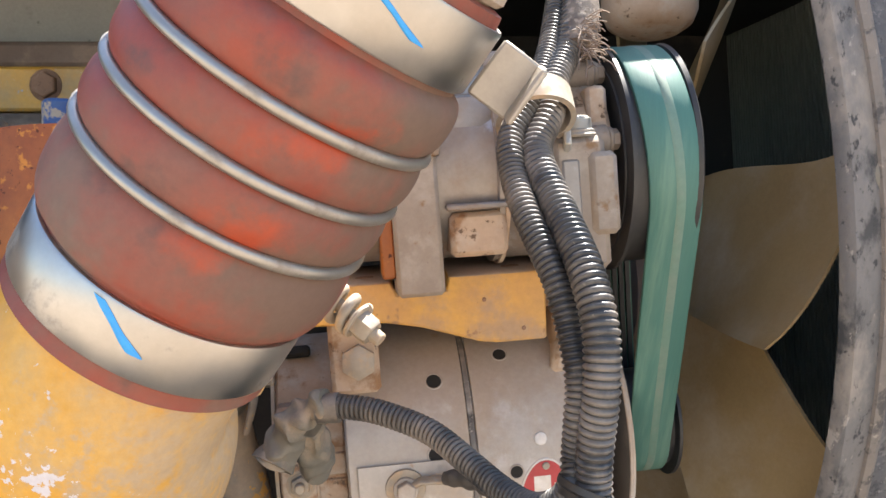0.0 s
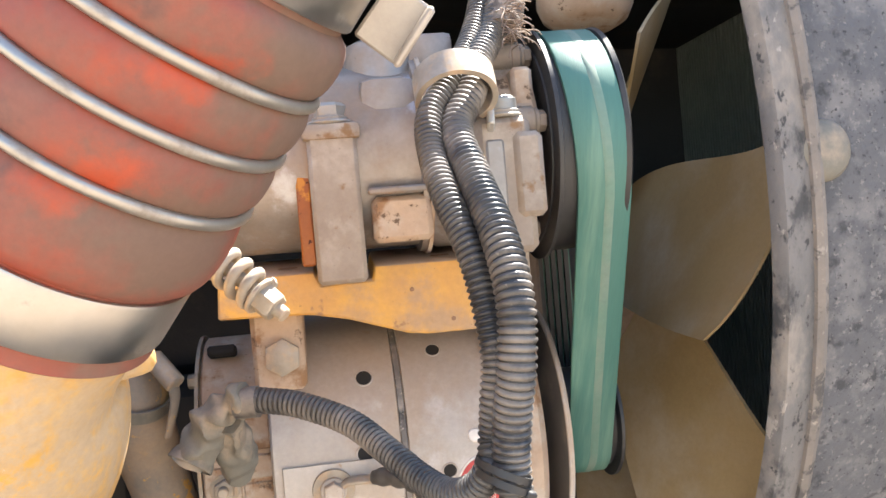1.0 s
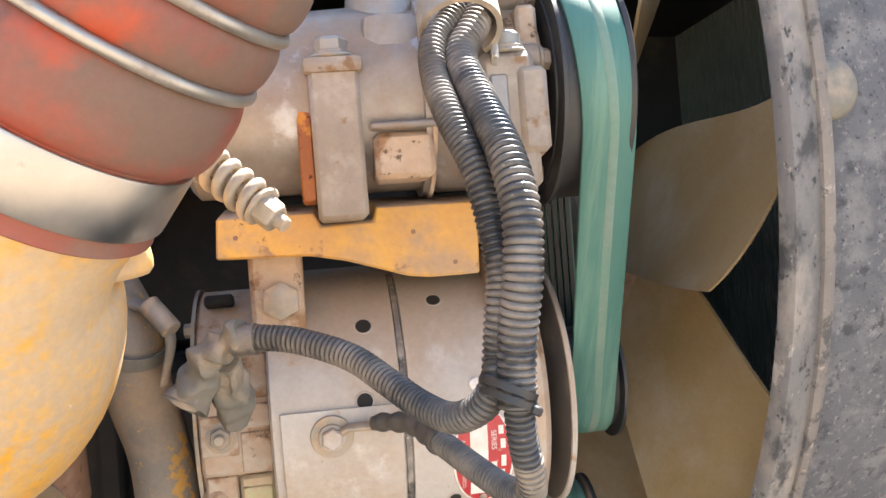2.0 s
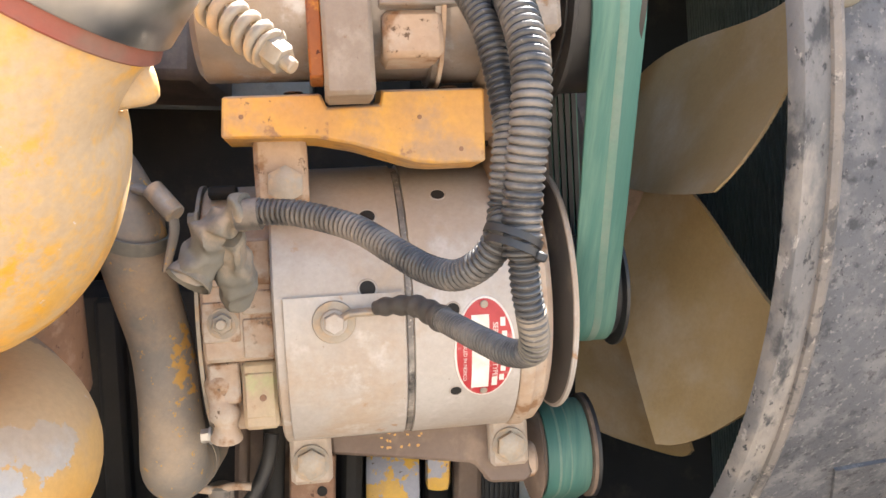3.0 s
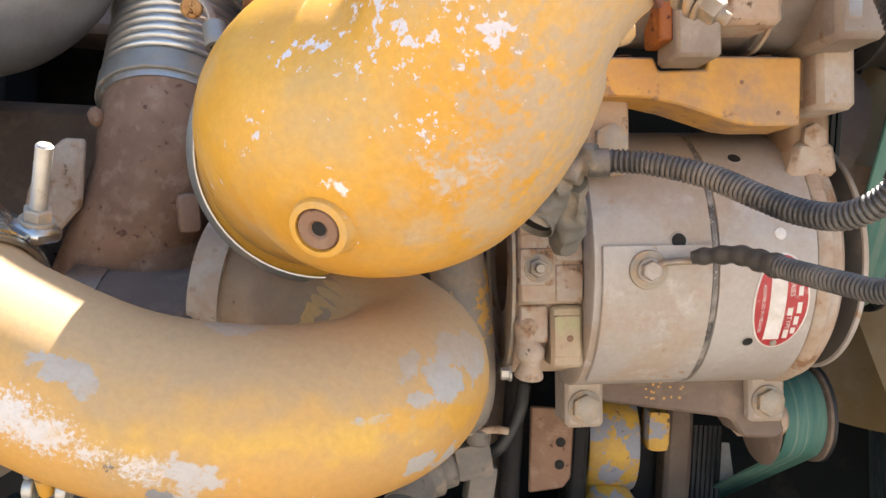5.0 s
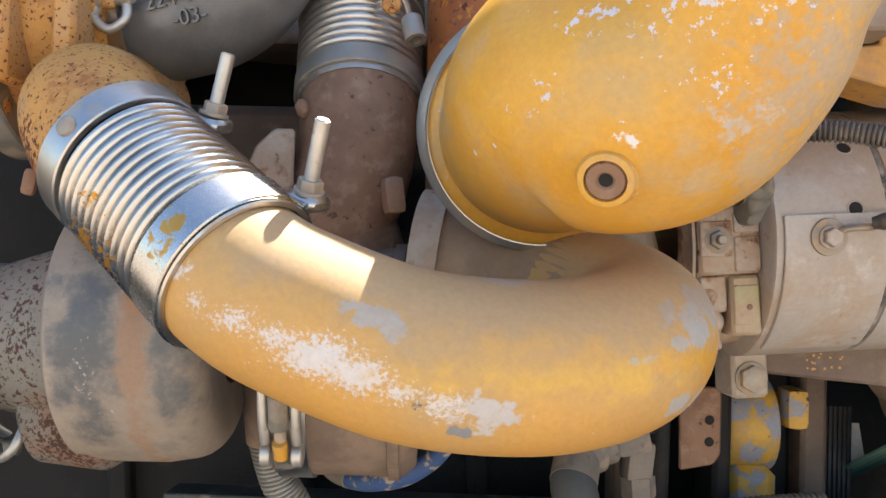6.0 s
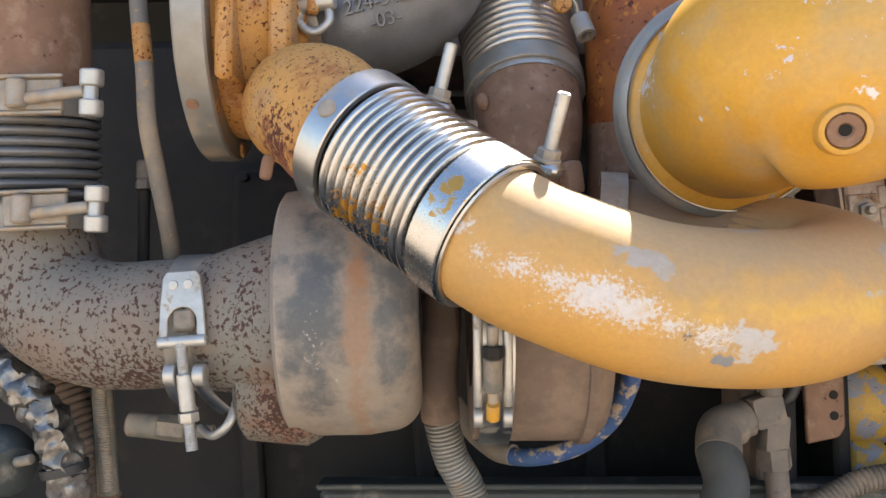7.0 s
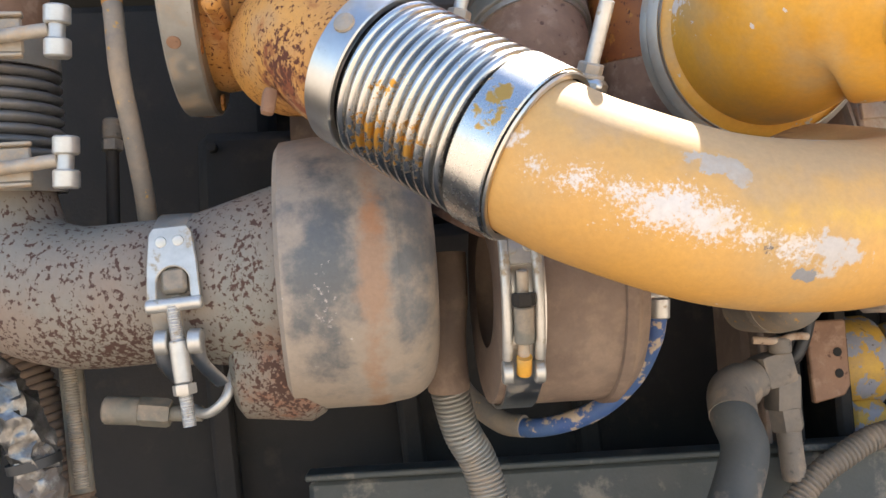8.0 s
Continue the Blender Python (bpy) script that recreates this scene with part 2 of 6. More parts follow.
bellow_steel = surface("bellows_steel", (0.55, 0.54, 0.52), (0.47, 0.455, 0.43), 30, 0.26, 1.0, [
    ((0.55, 0.33, 0.10), 60, 0.69, 0.01, 0.6, 0)], 0.0, spots=[
    (V3(-0.59, 0.53, 1.345), (0.03, 0.05, 0.024), (0.58, 0.31, 0.06), 190, 0.10, 0.55, 0.25), (V3(-0.575, 0.51, 1.370), (0.03, 0.05, 0.02), (0.58, 0.31, 0.06), 180, 0.08, 0.55, 0.0),
    (V3(-0.566, 0.507, 1.333), (0.016, 0.03, 0.026), (0.56, 0.31, 0.07), 150, 0.15, 0.55, 0.30)])
clamp_dull = surface("dusty_dull_clamp_steel", (0.44, 0.39, 0.33), (0.38, 0.33, 0.28), 30, 0.5, 0.25, [], 0.0001)
silver_bellows = surface("dull_silver_bellows", (0.60, 0.58, 0.55), (0.50, 0.48, 0.45), 30, 0.34, 0.8, [
    ((0.27, 0.23, 0.19), 40, 0.63, 0.06, 0.7, 0.2)], 0.0)
bolt_steel = surface("dusty_zinc_bolt", (0.38, 0.33, 0.27), (0.30, 0.26, 0.21), 60, 0.55, 0.3, [
    (DUST, 70, 0.57, 0.08, 0.85, 0)], 0.0002)
bright_zinc = surface("bright_zinc", (0.54, 0.525, 0.49), (0.43, 0.415, 0.385), 50, 0.42, 0.65, [
    ((0.34, 0.28, 0.2), 60, 0.60, 0.05, 0.7, 0.2)], 0.0001)
cast_alu = surface("dusty_cast_aluminium", (0.45, 0.415, 0.38), (0.39, 0.340, 0.298), 14, 0.6, 0.1, [
    ((0.40, 0.315, 0.24), 9, 0.53, 0.09, 0.85, 0), ((0.51, 0.475, 0.45), 30, 0.62, 0.08, 0.55, 0.1), ((0.36, 0.24, 0.15), 42, 0.67, 0.03, 0.85, 0),
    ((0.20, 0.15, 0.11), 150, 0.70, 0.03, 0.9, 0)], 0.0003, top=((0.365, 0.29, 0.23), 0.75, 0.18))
tan_dust = surface("tan_dusty_casting", (0.44, 0.33, 0.24), (0.38, 0.27, 0.19), 22, 0.8, 0, [
    ((0.44, 0.37, 0.30), 30, 0.56, 0.08, 0.9, 0), ((0.26, 0.145, 0.075), 34, 0.595, 0.06, 0.85, 0), ((0.13, 0.085, 0.055), 85, 0.64, 0.03, 0.85, 0)], 0.0005)
strap_tan = surface("dusty_grey_tan_casting", (0.29, 0.24, 0.195), (0.235, 0.185, 0.145), 22, 0.7, 0.1, [
    ((0.35, 0.30, 0.25), 28, 0.58, 0.08, 0.8, 0), ((0.21, 0.125, 0.065), 45, 0.64, 0.05, 0.85, 0), ((0.17, 0.13, 0.10), 130, 0.67, 0.03, 0.9, 0)], 0.0005)
olive_dust = surface("yellowed_dusty_casting", (0.44, 0.36, 0.23), (0.42, 0.31, 0.21), 20, 0.75, 0, [
    ((0.42, 0.40, 0.22), 26, 0.60, 0.06, 0.8, 0), ((0.30, 0.17, 0.09), 50, 0.64, 0.04, 0.85, 0)], 0.0004)
plain_alu = surface("bare_cast_aluminium", (0.20, 0.20, 0.205), (0.145, 0.146, 0.15), 26, 0.42, 0.3, [
    ((0.19, 0.175, 0.155), 14, 0.62, 0.08, 0.6, 0.2)], 0.0006, 300)
brown_rust = surface("brown_rusted_pipe", (0.25, 0.140, 0.084), (0.195, 0.106, 0.064), 25, 0.72, 0, [
    ((0.30, 0.19, 0.13), 60, 0.58, 0.08, 0.85, 0), ((0.11, 0.055, 0.036), 120, 0.63, 0.04, 0.85, 0)], 0.0005)
RUSTDOT = (0.070, 0.036, 0.026)
mottled = surface("mottled_rusted_exhaust", (0.195, 0.187, 0.160), (0.215, 0.182, 0.148), 12, 0.75, 0, [
    ((0.22, 0.165, 0.128), 9, 0.58, 0.10, 0.85, 0), (RUSTDOT, 205, 0.565, 0.014, 0.9, 0)], 0.0006, stretch=(1.0, 1.0, 0.8), spots=[
    (V3(-0.80, 0.68, 1.215), (0.17, 0.20, 0.055), RUSTDOT, 215, 0.08, 0.9, 0.15), (V3(-0.94, 0.69, 1.27), (0.055, 0.20, 0.09), RUSTDOT, 205, 0.08, 0.9, 0.15),
    (V3(-0.655, 0.68, 1.18), (0.055, 0.20, 0.050), (0.22, 0.11, 0.07), 40, 0.5, 0.9, 0.3), (V3(-0.665, 0.68, 1.18), (0.06, 0.20, 0.05), RUSTDOT, 220, 0.08, 0.9, 0.30),
    (V3(-0.69, 0.65, 1.27), (0.03, 0.2, 0.06), RUSTDOT, 210, 0.08, 0.9, 0.05)])
stained = surface("heat_stained_casting", (0.30, 0.25, 0.20), (0.34, 0.28, 0.225), 12, 0.6, 0.0, [
    ((0.24, 0.22, 0.195), 22, 0.58, 0.10, 0.7, 0), ((0.44, 0.40, 0.36), 110, 0.68, 0.02, 0.7, 0)], 0.0004, spots=[
    (V3(-0.631, 0.62, 1.268), (0.025, 0.2, 0.062), (0.10, 0.105, 0.11), 30, 0.6, 0.45, 0.9), (V3(-0.567, 0.63, 1.262), (0.020, 0.2, 0.062), (0.12, 0.125, 0.13), 30, 0.6, 0.45, 0.8),
    (V3(-0.631, 0.62, 1.24), (0.025, 0.2, 0.05), (0.34, 0.31, 0.29), 200, 0.12, 0.7, -0.15),
    (V3(-0.5945, 0.62, 1.24), (0.009, 0.2, 0.10), (0.31, 0.205, 0.14), 30, 0.6, 0.75, 0.85), (V3(-0.594, 0.62, 1.305), (0.011, 0.2, 0.020), (0.34, 0.18, 0.10), 40, 0.7, 0.75, 0.6)])
dull_steel = surface("dull_dusty_steel", (0.33, 0.32, 0.295), (0.26, 0.25, 0.225), 24, 0.48, 0.55, [
    ((0.33, 0.27, 0.21), 30, 0.56, 0.08, 0.8, 0.1), ((0.20, 0.16, 0.12), 110, 0.67, 0.03, 0.8, 0)], 0.0002)
fitting_grey = surface("grey_dusty_fitting", (0.17, 0.15, 0.13), (0.22, 0.185, 0.15), 30, 0.7, 0.1, [
    ((0.30, 0.235, 0.175), 24, 0.57, 0.08, 0.9, 0), ((0.10, 0.09, 0.08), 60, 0.64, 0.04, 0.8, 0)], 0.0006)
conduit = surface("black_corrugated_plastic", (0.060, 0.057, 0.055), (0.095, 0.087, 0.080), 40, 0.34, 0, [
    ((0.23, 0.20, 0.172), 26, 0.55, 0.12, 0.7, 0), ((0.028, 0.029, 0.033), 14, 0.56, 0.05, 0.28, 0), ((0.26, 0.225, 0.19), 160, 0.66, 0.05, 0.8, 0)], 0.0001)
rubber_hose = surface("dusty_rubber_hose", (0.175, 0.16, 0.143), (0.23, 0.20, 0.168), 18, 0.7, 0, [
    ((0.33, 0.26, 0.19), 14, 0.53, 0.10, 0.9, 0), ((0.50, 0.29, 0.08), 130, 0.635, 0.02, 0.8, 0)], 0.0004, spots=[
    (V3(-0.168, 0.77, 1.425), (0.012, 0.05, 0.030), (0.50, 0.28, 0.07), 90, 0.15, 0.8, 0.35), (V3(-0.160, 0.795, 1.325), (0.014, 0.05, 0.050), (0.50, 0.28, 0.07), 110, 0.12, 0.8, 0.30),
    (V3(-0.185, 0.79, 1.40), (0.04, 0.1, 0.05), (0.30, 0.225, 0.16), 30, 0.8, 0.85, 0.35)])
dark_disc = surface("dark_dusty_disc", (0.10, 0.09, 0.08), (0.075, 0.068, 0.062), 18, 0.6, 0.1, [
    ((0.20, 0.165, 0.13), 14, 0.60, 0.08, 0.85, 0)], 0.0003)
belt_green = surface("green_belt_back", (0.058, 0.162, 0.135), (0.075, 0.178, 0.148), 12, 0.6, 0, [
    ((0.13, 0.24, 0.19), 30, 0.57, 0.10, 0.75, 0)], 0.0002, 400, (1.6, 0.12, 0.12))
belt_grey = surface("worn_belt_stripe", (0.17, 0.23, 0.19), (0.125, 0.22, 0.175), 25, 0.65, 0, [], 0.0002)
comp_alu = surface("weathered_compressor_aluminium", (0.30, 0.275, 0.255), (0.235, 0.195, 0.165), 16, 0.40, 0.45, [
    ((0.25, 0.18, 0.13), 11, 0.55, 0.09, 0.8, 0), ((0.40, 0.40, 0.42), 22, 0.59, 0.06, 0.32, 0.6), ((0.33, 0.22, 0.14), 42, 0.67, 0.03, 0.85, 0), ((0.18, 0.14, 0.105), 150, 0.69, 0.03, 0.9, 0)], 0.0004)
bulkhead_grey = surface("dusty_grey_bulkhead", (0.30, 0.30, 0.28), (0.25, 0.25, 0.235), 5, 0.7, 0, [
    ((0.16, 0.155, 0.14), 9, 0.60, 0.06, 0.9, 0), ((0.10, 0.11, 0.095), 40, 0.66, 0.03, 0.9, 0)], 0.0006)
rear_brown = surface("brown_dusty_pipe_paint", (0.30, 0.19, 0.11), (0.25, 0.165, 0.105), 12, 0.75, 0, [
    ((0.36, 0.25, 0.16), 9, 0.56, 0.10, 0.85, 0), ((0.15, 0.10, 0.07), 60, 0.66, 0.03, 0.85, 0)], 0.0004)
black_rubber = surface("black_ribbed_rubber", (0.022, 0.022, 0.024), (0.035, 0.034, 0.033), 40, 0.5, 0, [], 0.0001)
shroud_rubber = surface("weathered_grey_rubber", (0.17, 0.16, 0.155), (0.125, 0.122, 0.122), 16, 0.75, 0, [
    ((0.27, 0.24, 0.21), 24, 0.52, 0.08, 0.9, 0), ((0.055, 0.055, 0.057), 38, 0.60, 0.06, 0.8, 0), ((0.05, 0.05, 0.052), 150, 0.61, 0.04, 0.85, 0),
    ((0.34, 0.31, 0.28), 120, 0.63, 0.03, 0.9, 0)], 0.0022, 160, (1.0, 0.5, 0.5))
bead_tan = surface("tan_weathered_bead", (0.215, 0.185, 0.160), (0.165, 0.147, 0.132), 20, 0.8, 0, [
    ((0.08, 0.075, 0.072), 60, 0.58, 0.05, 0.85, 0), ((0.32, 0.28, 0.24), 120, 0.62, 0.04, 0.9, 0)], 0.0010, 160)
shroud_panel = surface("dusty_crusted_shroud_panel", (0.108, 0.110, 0.120), (0.082, 0.084, 0.093), 12, 0.8, 0, [
    ((0.17, 0.165, 0.168), 40, 0.54, 0.09, 0.9, 0), ((0.055, 0.056, 0.061), 50, 0.60, 0.06, 0.9, 0), ((0.21, 0.20, 0.20), 170, 0.61, 0.05, 0.9, 0), ((0.045, 0.046, 0.05), 260, 0.62, 0.04, 0.9, 0)], 0.0020, 160)
fan_paint = surface("dirty_tan_fan_paint", (0.33, 0.235, 0.115), (0.28, 0.19, 0.085), 8, 0.6, 0, [
    ((0.38, 0.31, 0.22), 7, 0.56, 0.12, 0.8, 0)], 0.0003)
# Iron taken down to near-black, so the colour also carries the bay's deep shade.
dark_iron = surface("near_black_iron", (0.013, 0.012, 0.011), (0.019, 0.016, 0.014), 14, 0.8, 0, [
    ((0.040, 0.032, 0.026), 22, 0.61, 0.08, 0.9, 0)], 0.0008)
brown_iron = surface("brown_dusty_iron", (0.19, 0.138, 0.105), (0.145, 0.102, 0.078), 16, 0.8, 0, [
    ((0.24, 0.175, 0.13), 26, 0.57, 0.08, 0.9, 0)], 0.0008)
black_panel = surface("black_panel", (0.016, 0.017, 0.017), (0.022, 0.022, 0.022), 8, 0.7, 0, [
    ((0.07, 0.06, 0.05), 12, 0.63, 0.08, 0.9, 0)], 0.0004)
mesh_black = surface("radiator_core_black", (0.145, 0.17, 0.155), (0.17, 0.195, 0.17), 30, 0.6, 0, [], 0.0003)
boot_rubber = surface("dusty_rubber_boot", (0.135, 0.130, 0.112), (0.18, 0.165, 0.135), 40, 0.6, 0, [
    ((0.31, 0.25, 0.19), 26, 0.58, 0.10, 0.85, 0)], 0.0004)
blue_hose_mat = surface("blue_hose", (0.04, 0.085, 0.24), (0.05, 0.10, 0.22), 30, 0.6, 0, [
    ((0.40, 0.32, 0.24), 70, 0.56, 0.03, 0.85, 0)], 0.0003)
blue_paint = surface("blue_paint_mark", (0.03, 0.30, 0.72), (0.04, 0.36, 0.78), 60, 0.45, 0, [], 0.0)
label_red = surface("red_data_plate", (0.36, 0.025, 0.03), (0.42, 0.04, 0.045), 60, 0.45, 0, [
    ((0.55, 0.40, 0.36), 50, 0.64, 0.05, 0.7, 0)], 0.0001)
label_white = surface("white_print", (0.72, 0.68, 0.64), (0.62, 0.56, 0.50), 60, 0.6, 0, [], 0.0)
foil = surface("silver_foil_wrap", (0.30, 0.29, 0.275), (0.14, 0.132, 0.122), 70, 0.36, 0.85, [
    ((0.12, 0.10, 0.085), 30, 0.56, 0.06, 0.8, 0)], 0.002, 60)
rail_mat = surface("dark_dusty_rail", (0.045, 0.055, 0.055), (0.07, 0.075, 0.072), 10, 0.6, 0, [
    ((0.22, 0.20, 0.17), 20, 0.60, 0.06, 0.9, 0)], 0.0006)
dirt = surface("dry_dusty_ground", (0.34, 0.285, 0.225), (0.28, 0.235, 0.185), 0.6, 0.95, 0, [
    ((0.24, 0.18, 0.13), 3.0, 0.55, 0.1, 0.95, 0)], 0.01, 12)
wrap_mat = surface("dusty_taped_hose", (0.06, 0.065, 0.065), (0.09, 0.09, 0.085), 14, 0.7, 0, [
    ((0.26, 0.21, 0.165), 12, 0.58, 0.04, 0.9, 0)], 0.0005)
seam_mat = surface("worn_seam_rubber", (0.17, 0.15, 0.135), (0.11, 0.10, 0.09), 40, 0.7, 0, [
    ((0.34, 0.30, 0.26), 26, 0.52, 0.08, 0.9, 0), ((0.03, 0.028, 0.027), 22, 0.58, 0.04, 0.7, 0), ((0.45, 0.40, 0.34), 240, 0.62, 0.03, 0.9, 0)], 0.0004)
braid_mat = surface("brown_braided_sleeve", (0.20, 0.16, 0.125), (0.12, 0.095, 0.08), 90, 0.85, 0, [
    ((0.36, 0.29, 0.23), 200, 0.56, 0.06, 0.9, 0)], 0.0012, 500)
# Near-black that stands in for the shade inside holes, slots and recesses.
gap_black = surface("hole_shade_black", (0.012, 0.011, 0.01), (0.02, 0.017, 0.015), 50, 0.9, 0, [], 0.0)


# ---- shape helpers ----
def V(*a):
    return Vector(a)


ENG_X = Vector((0.993, 0.093, 0.072)).normalized()
ENG_Z = (Vector((0, 0, 1)) - ENG_X * ENG_X.z).normalized()
ENG_Y = ENG_Z.cross(ENG_X)
ENG = Matrix.Translation((0, 0.853, 1.379)) @ Matrix((ENG_X, ENG_Y, ENG_Z)).transposed().to_4x4()


def E(x, y, z):
    """A place in the engine's own axes: x along its shafts, y inwards, z up."""
    return ENG @ Vector((x, y, z))


def thing(name, at, label, category, group="", kind=""):
    ob = new(name)
    ob.empty_display_size = 0.02
    ob.location = at
    bpy.context.view_layer.update()
    return tagged(ob, label, category, group, kind)


def part(name, bm, material, parent=None, label="", angle=40, flat=False, origin=None):
    """Links a bmesh, made in world coordinates, as one mesh under a thing or a part."""
    me = bpy.data.meshes.new(name)
    bmesh.ops.recalc_face_normals(bm, faces=bm.faces)
    c = Vector((0, 0, 0))
    for v in bm.verts:
        c += v.co
    c /= max(len(bm.verts), 1)
    if origin is not None:
        c = Vector(origin)
    bm.transform(Matrix.Translation(-c))
    bm.to_mesh(me)
    bm.free()
    if not flat:
        for p in me.polygons:
            p.use_smooth = True
        me.set_sharp_from_angle(angle=radians(angle))
    me.materials.append(material)
    ob = new(name, me)
    if parent is None:
        ob.location = c
    else:
        base = parent
        off = Vector((0, 0, 0))
        while base is not None:
            off += base.location
            base = base.parent
        ob.parent = parent
        ob.location = c - off
    if label:
        ob["label"] = label
    return ob


def join(*bms):
    out = bmesh.new()
    for b in bms:
        me = bpy.data.meshes.new("tmp")
        b.to_mesh(me)
        b.free()
        out.from_mesh(me)
        bpy.data.meshes.remove(me)
    return out


def frame_of(d, up=None):
    d = Vector(d).normalized()
    up = Vector(up) if up is not None else (Vector((0, 0, 1)) if abs(d.z) < 0.95 else Vector((1, 0, 0)))
    n = (up - d * up.dot(d)).normalized()
    return d, n, d.cross(n)


def lathe(profile, p, d, seg=40, sweep=(0, 360), up=None, closed=False, scale=(1, 1)):
    """Turns (s, r) pairs about the axis from p along d."""
    d, n, b = frame_of(d, up)
    p = Vector(p)
    bm = bmesh.new()
    full = abs(sweep[1] - sweep[0]) >= 359.9
    k = seg if full else seg + 1
    rings = []
    for s, r in profile:
        ring = []
        for i in range(k):
            a = radians(sweep[0] + (sweep[1] - sweep[0]) * i / seg)
            ring.append(bm.verts.new(p + d * s + (n * math.cos(a) * scale[0] + b * math.sin(a) * scale[1]) * max(r, 1e-5)))
        rings.append(ring)
    pairs = list(zip(rings, rings[1:]))
    if closed:
        pairs.append((rings[-1], rings[0]))
    for r0, r1 in pairs:
        for i in range(k if full else k - 1):
            j = (i + 1) % k
            bm.faces.new((r0[i], r0[j], r1[j], r1[i]))
    if closed and not full:
        bm.faces.new([r[0] for r in rings])
        bm.faces.new([r[-1] for r in rings][::-1])
    bmesh.ops.remove_doubles(bm, verts=bm.verts, dist=2e-5)
    return bm


def cyl(a, b, r, seg=20, bev=0.0, r2=None):
    a, b = Vector(a), Vector(b)
    h = (b - a).length
    r2 = r if r2 is None else r2
    bev = min(bev, h * 0.4, r * 0.5)
    prof = [(0, 0), (0, r - bev), (bev, r), (h - bev, r2), (h, r2 - bev), (h, 0)] if bev else [(0, 0), (0, r), (h, r2), (h, 0)]
    return lathe(prof, a, b - a, seg)


def hexa(a, b, r, twist=0.0):
    """A six-sided bolt head or nut with softened crown."""
    a, b = Vector(a), Vector(b)
    d, n, s = frame_of(b - a)
    h = (b - a).length
    bm = lathe([(0, 0), (0, r), (h * 0.86, r), (h, r * 0.88), (h, 0)], a, d, 6, (twist, twist + 360))
    return bm


def box(size, m, bev=0.002, seg=1):
    bm = bmesh.new()
    bmesh.ops.create_cube(bm, size=1.0)
    bm.transform(Matrix.Diagonal((*size, 1)))
    if bev:
        bmesh.ops.bevel(bm, geom=bm.edges[:] + bm.verts[:], offset=min(bev, min(size) * 0.4), segments=seg, affect="EDGES", profile=0.6)
    bm.transform(m)
    return bm


def ebox(x0, x1, y0, y1, z0, z1, bev=0.002, seg=1, rot=(0, 0, 0)):
    """A box between bounds in the engine's axes."""
    m = ENG @ pose((x0 + x1) / 2, (y0 + y1) / 2, (z0 + z1) / 2, *rot)
    return box((abs(x1 - x0), abs(y1 - y0), abs(z1 - z0)), m, bev, seg)


def wbox(x0, x1, y0, y1, z0, z1, bev=0.003, rot=(0, 0, 0)):
    return box((abs(x1 - x0), abs(y1 - y0), abs(z1 - z0)), pose((x0 + x1) / 2, (y0 + y1) / 2, (z0 + z1) / 2, *rot), bev)


def prism(outline, depth, m, bev=0.002, seg=1):
    """A flat outline in x and z, drawn out along y from 0 to depth."""
    bm = bmesh.new()
    vs = [bm.verts.new((x, 0, z)) for x, z in outline]
    f = bm.faces.new(vs)
    r = bmesh.ops.extrude_face_region(bm, geom=[f])
    bmesh.ops.translate(bm, verts=[g for g in r["geom"] if isinstance(g, bmesh.types.BMVert)], vec=(0, depth, 0))
    bmesh.ops.recalc_face_normals(bm, faces=bm.faces)
    if bev:
        bmesh.ops.bevel(bm, geom=bm.edges[:], offset=bev, segments=seg, affect="EDGES", profile=0.6)
    bm.transform(m)
    return bm


def spline(pts, n=12):
    """A smooth line through the points."""
    p = [Vector(q) for q in pts]
    p = [p[0] * 2 - p[1], *p, p[-1] * 2 - p[-2]]
    out = []
    for i in range(1, len(p) - 2):
        a, b, c, d = p[i - 1:i + 3]
        for k in range(n):
            t = k / n
            out.append(0.5 * ((2 * b) + (c - a) * t + (2 * a - 5 * b + 4 * c - d) * t * t + (3 * b - a - 3 * c + d) * t ** 3))
    out.append(p[-2])
    return out


def resample(pts, step):
    L = [0.0]
    for a, b in zip(pts, pts[1:]):
        L.append(L[-1] + (b - a).length)
    n = max(2, int(L[-1] / step))
    out, j = [], 0
    for i in range(n + 1):
        s = L[-1] * i / n
        while j < len(L) - 2 and L[j + 1] < s:
            j += 1
        f = (s - L[j]) / max(L[j + 1] - L[j], 1e-9)
        out.append(pts[j].lerp(pts[j + 1], f))
    return out


def sweep(pts, radius, seg=20, cap=True, flat=1.0):
    """A tube along points; radius is a number or a function of the share of the way and the length."""
    bm = bmesh.new()
    rings = []
    n = None
    L = 0.0
    total = sum((b - a).length for a, b in zip(pts, pts[1:]))
    for i, q in enumerate(pts):
        d = (pts[min(i + 1, len(pts) - 1)] - pts[max(i - 1, 0)]).normalized()
        if i:
            L += (q - pts[i - 1]).length
        if n is None:
            n = frame_of(d)[1]
        n = (n - d * n.dot(d)).normalized()
        b = d.cross(n)
        r = radius(L / total, L) if callable(radius) else radius
        rings.append([bm.verts.new(q + (n * math.cos(2 * math.pi * k / seg) * flat + b * math.sin(2 * math.pi * k / seg)) * r) for k in range(seg)])
    for r0, r1 in zip(rings, rings[1:]):
        for k in range(seg):
            j = (k + 1) % seg
            bm.faces.new((r0[k], r0[j], r1[j], r1[k]))
    if cap:
        bm.faces.new(rings[0][::-1])
        bm.faces.new(rings[-1])
    return bm


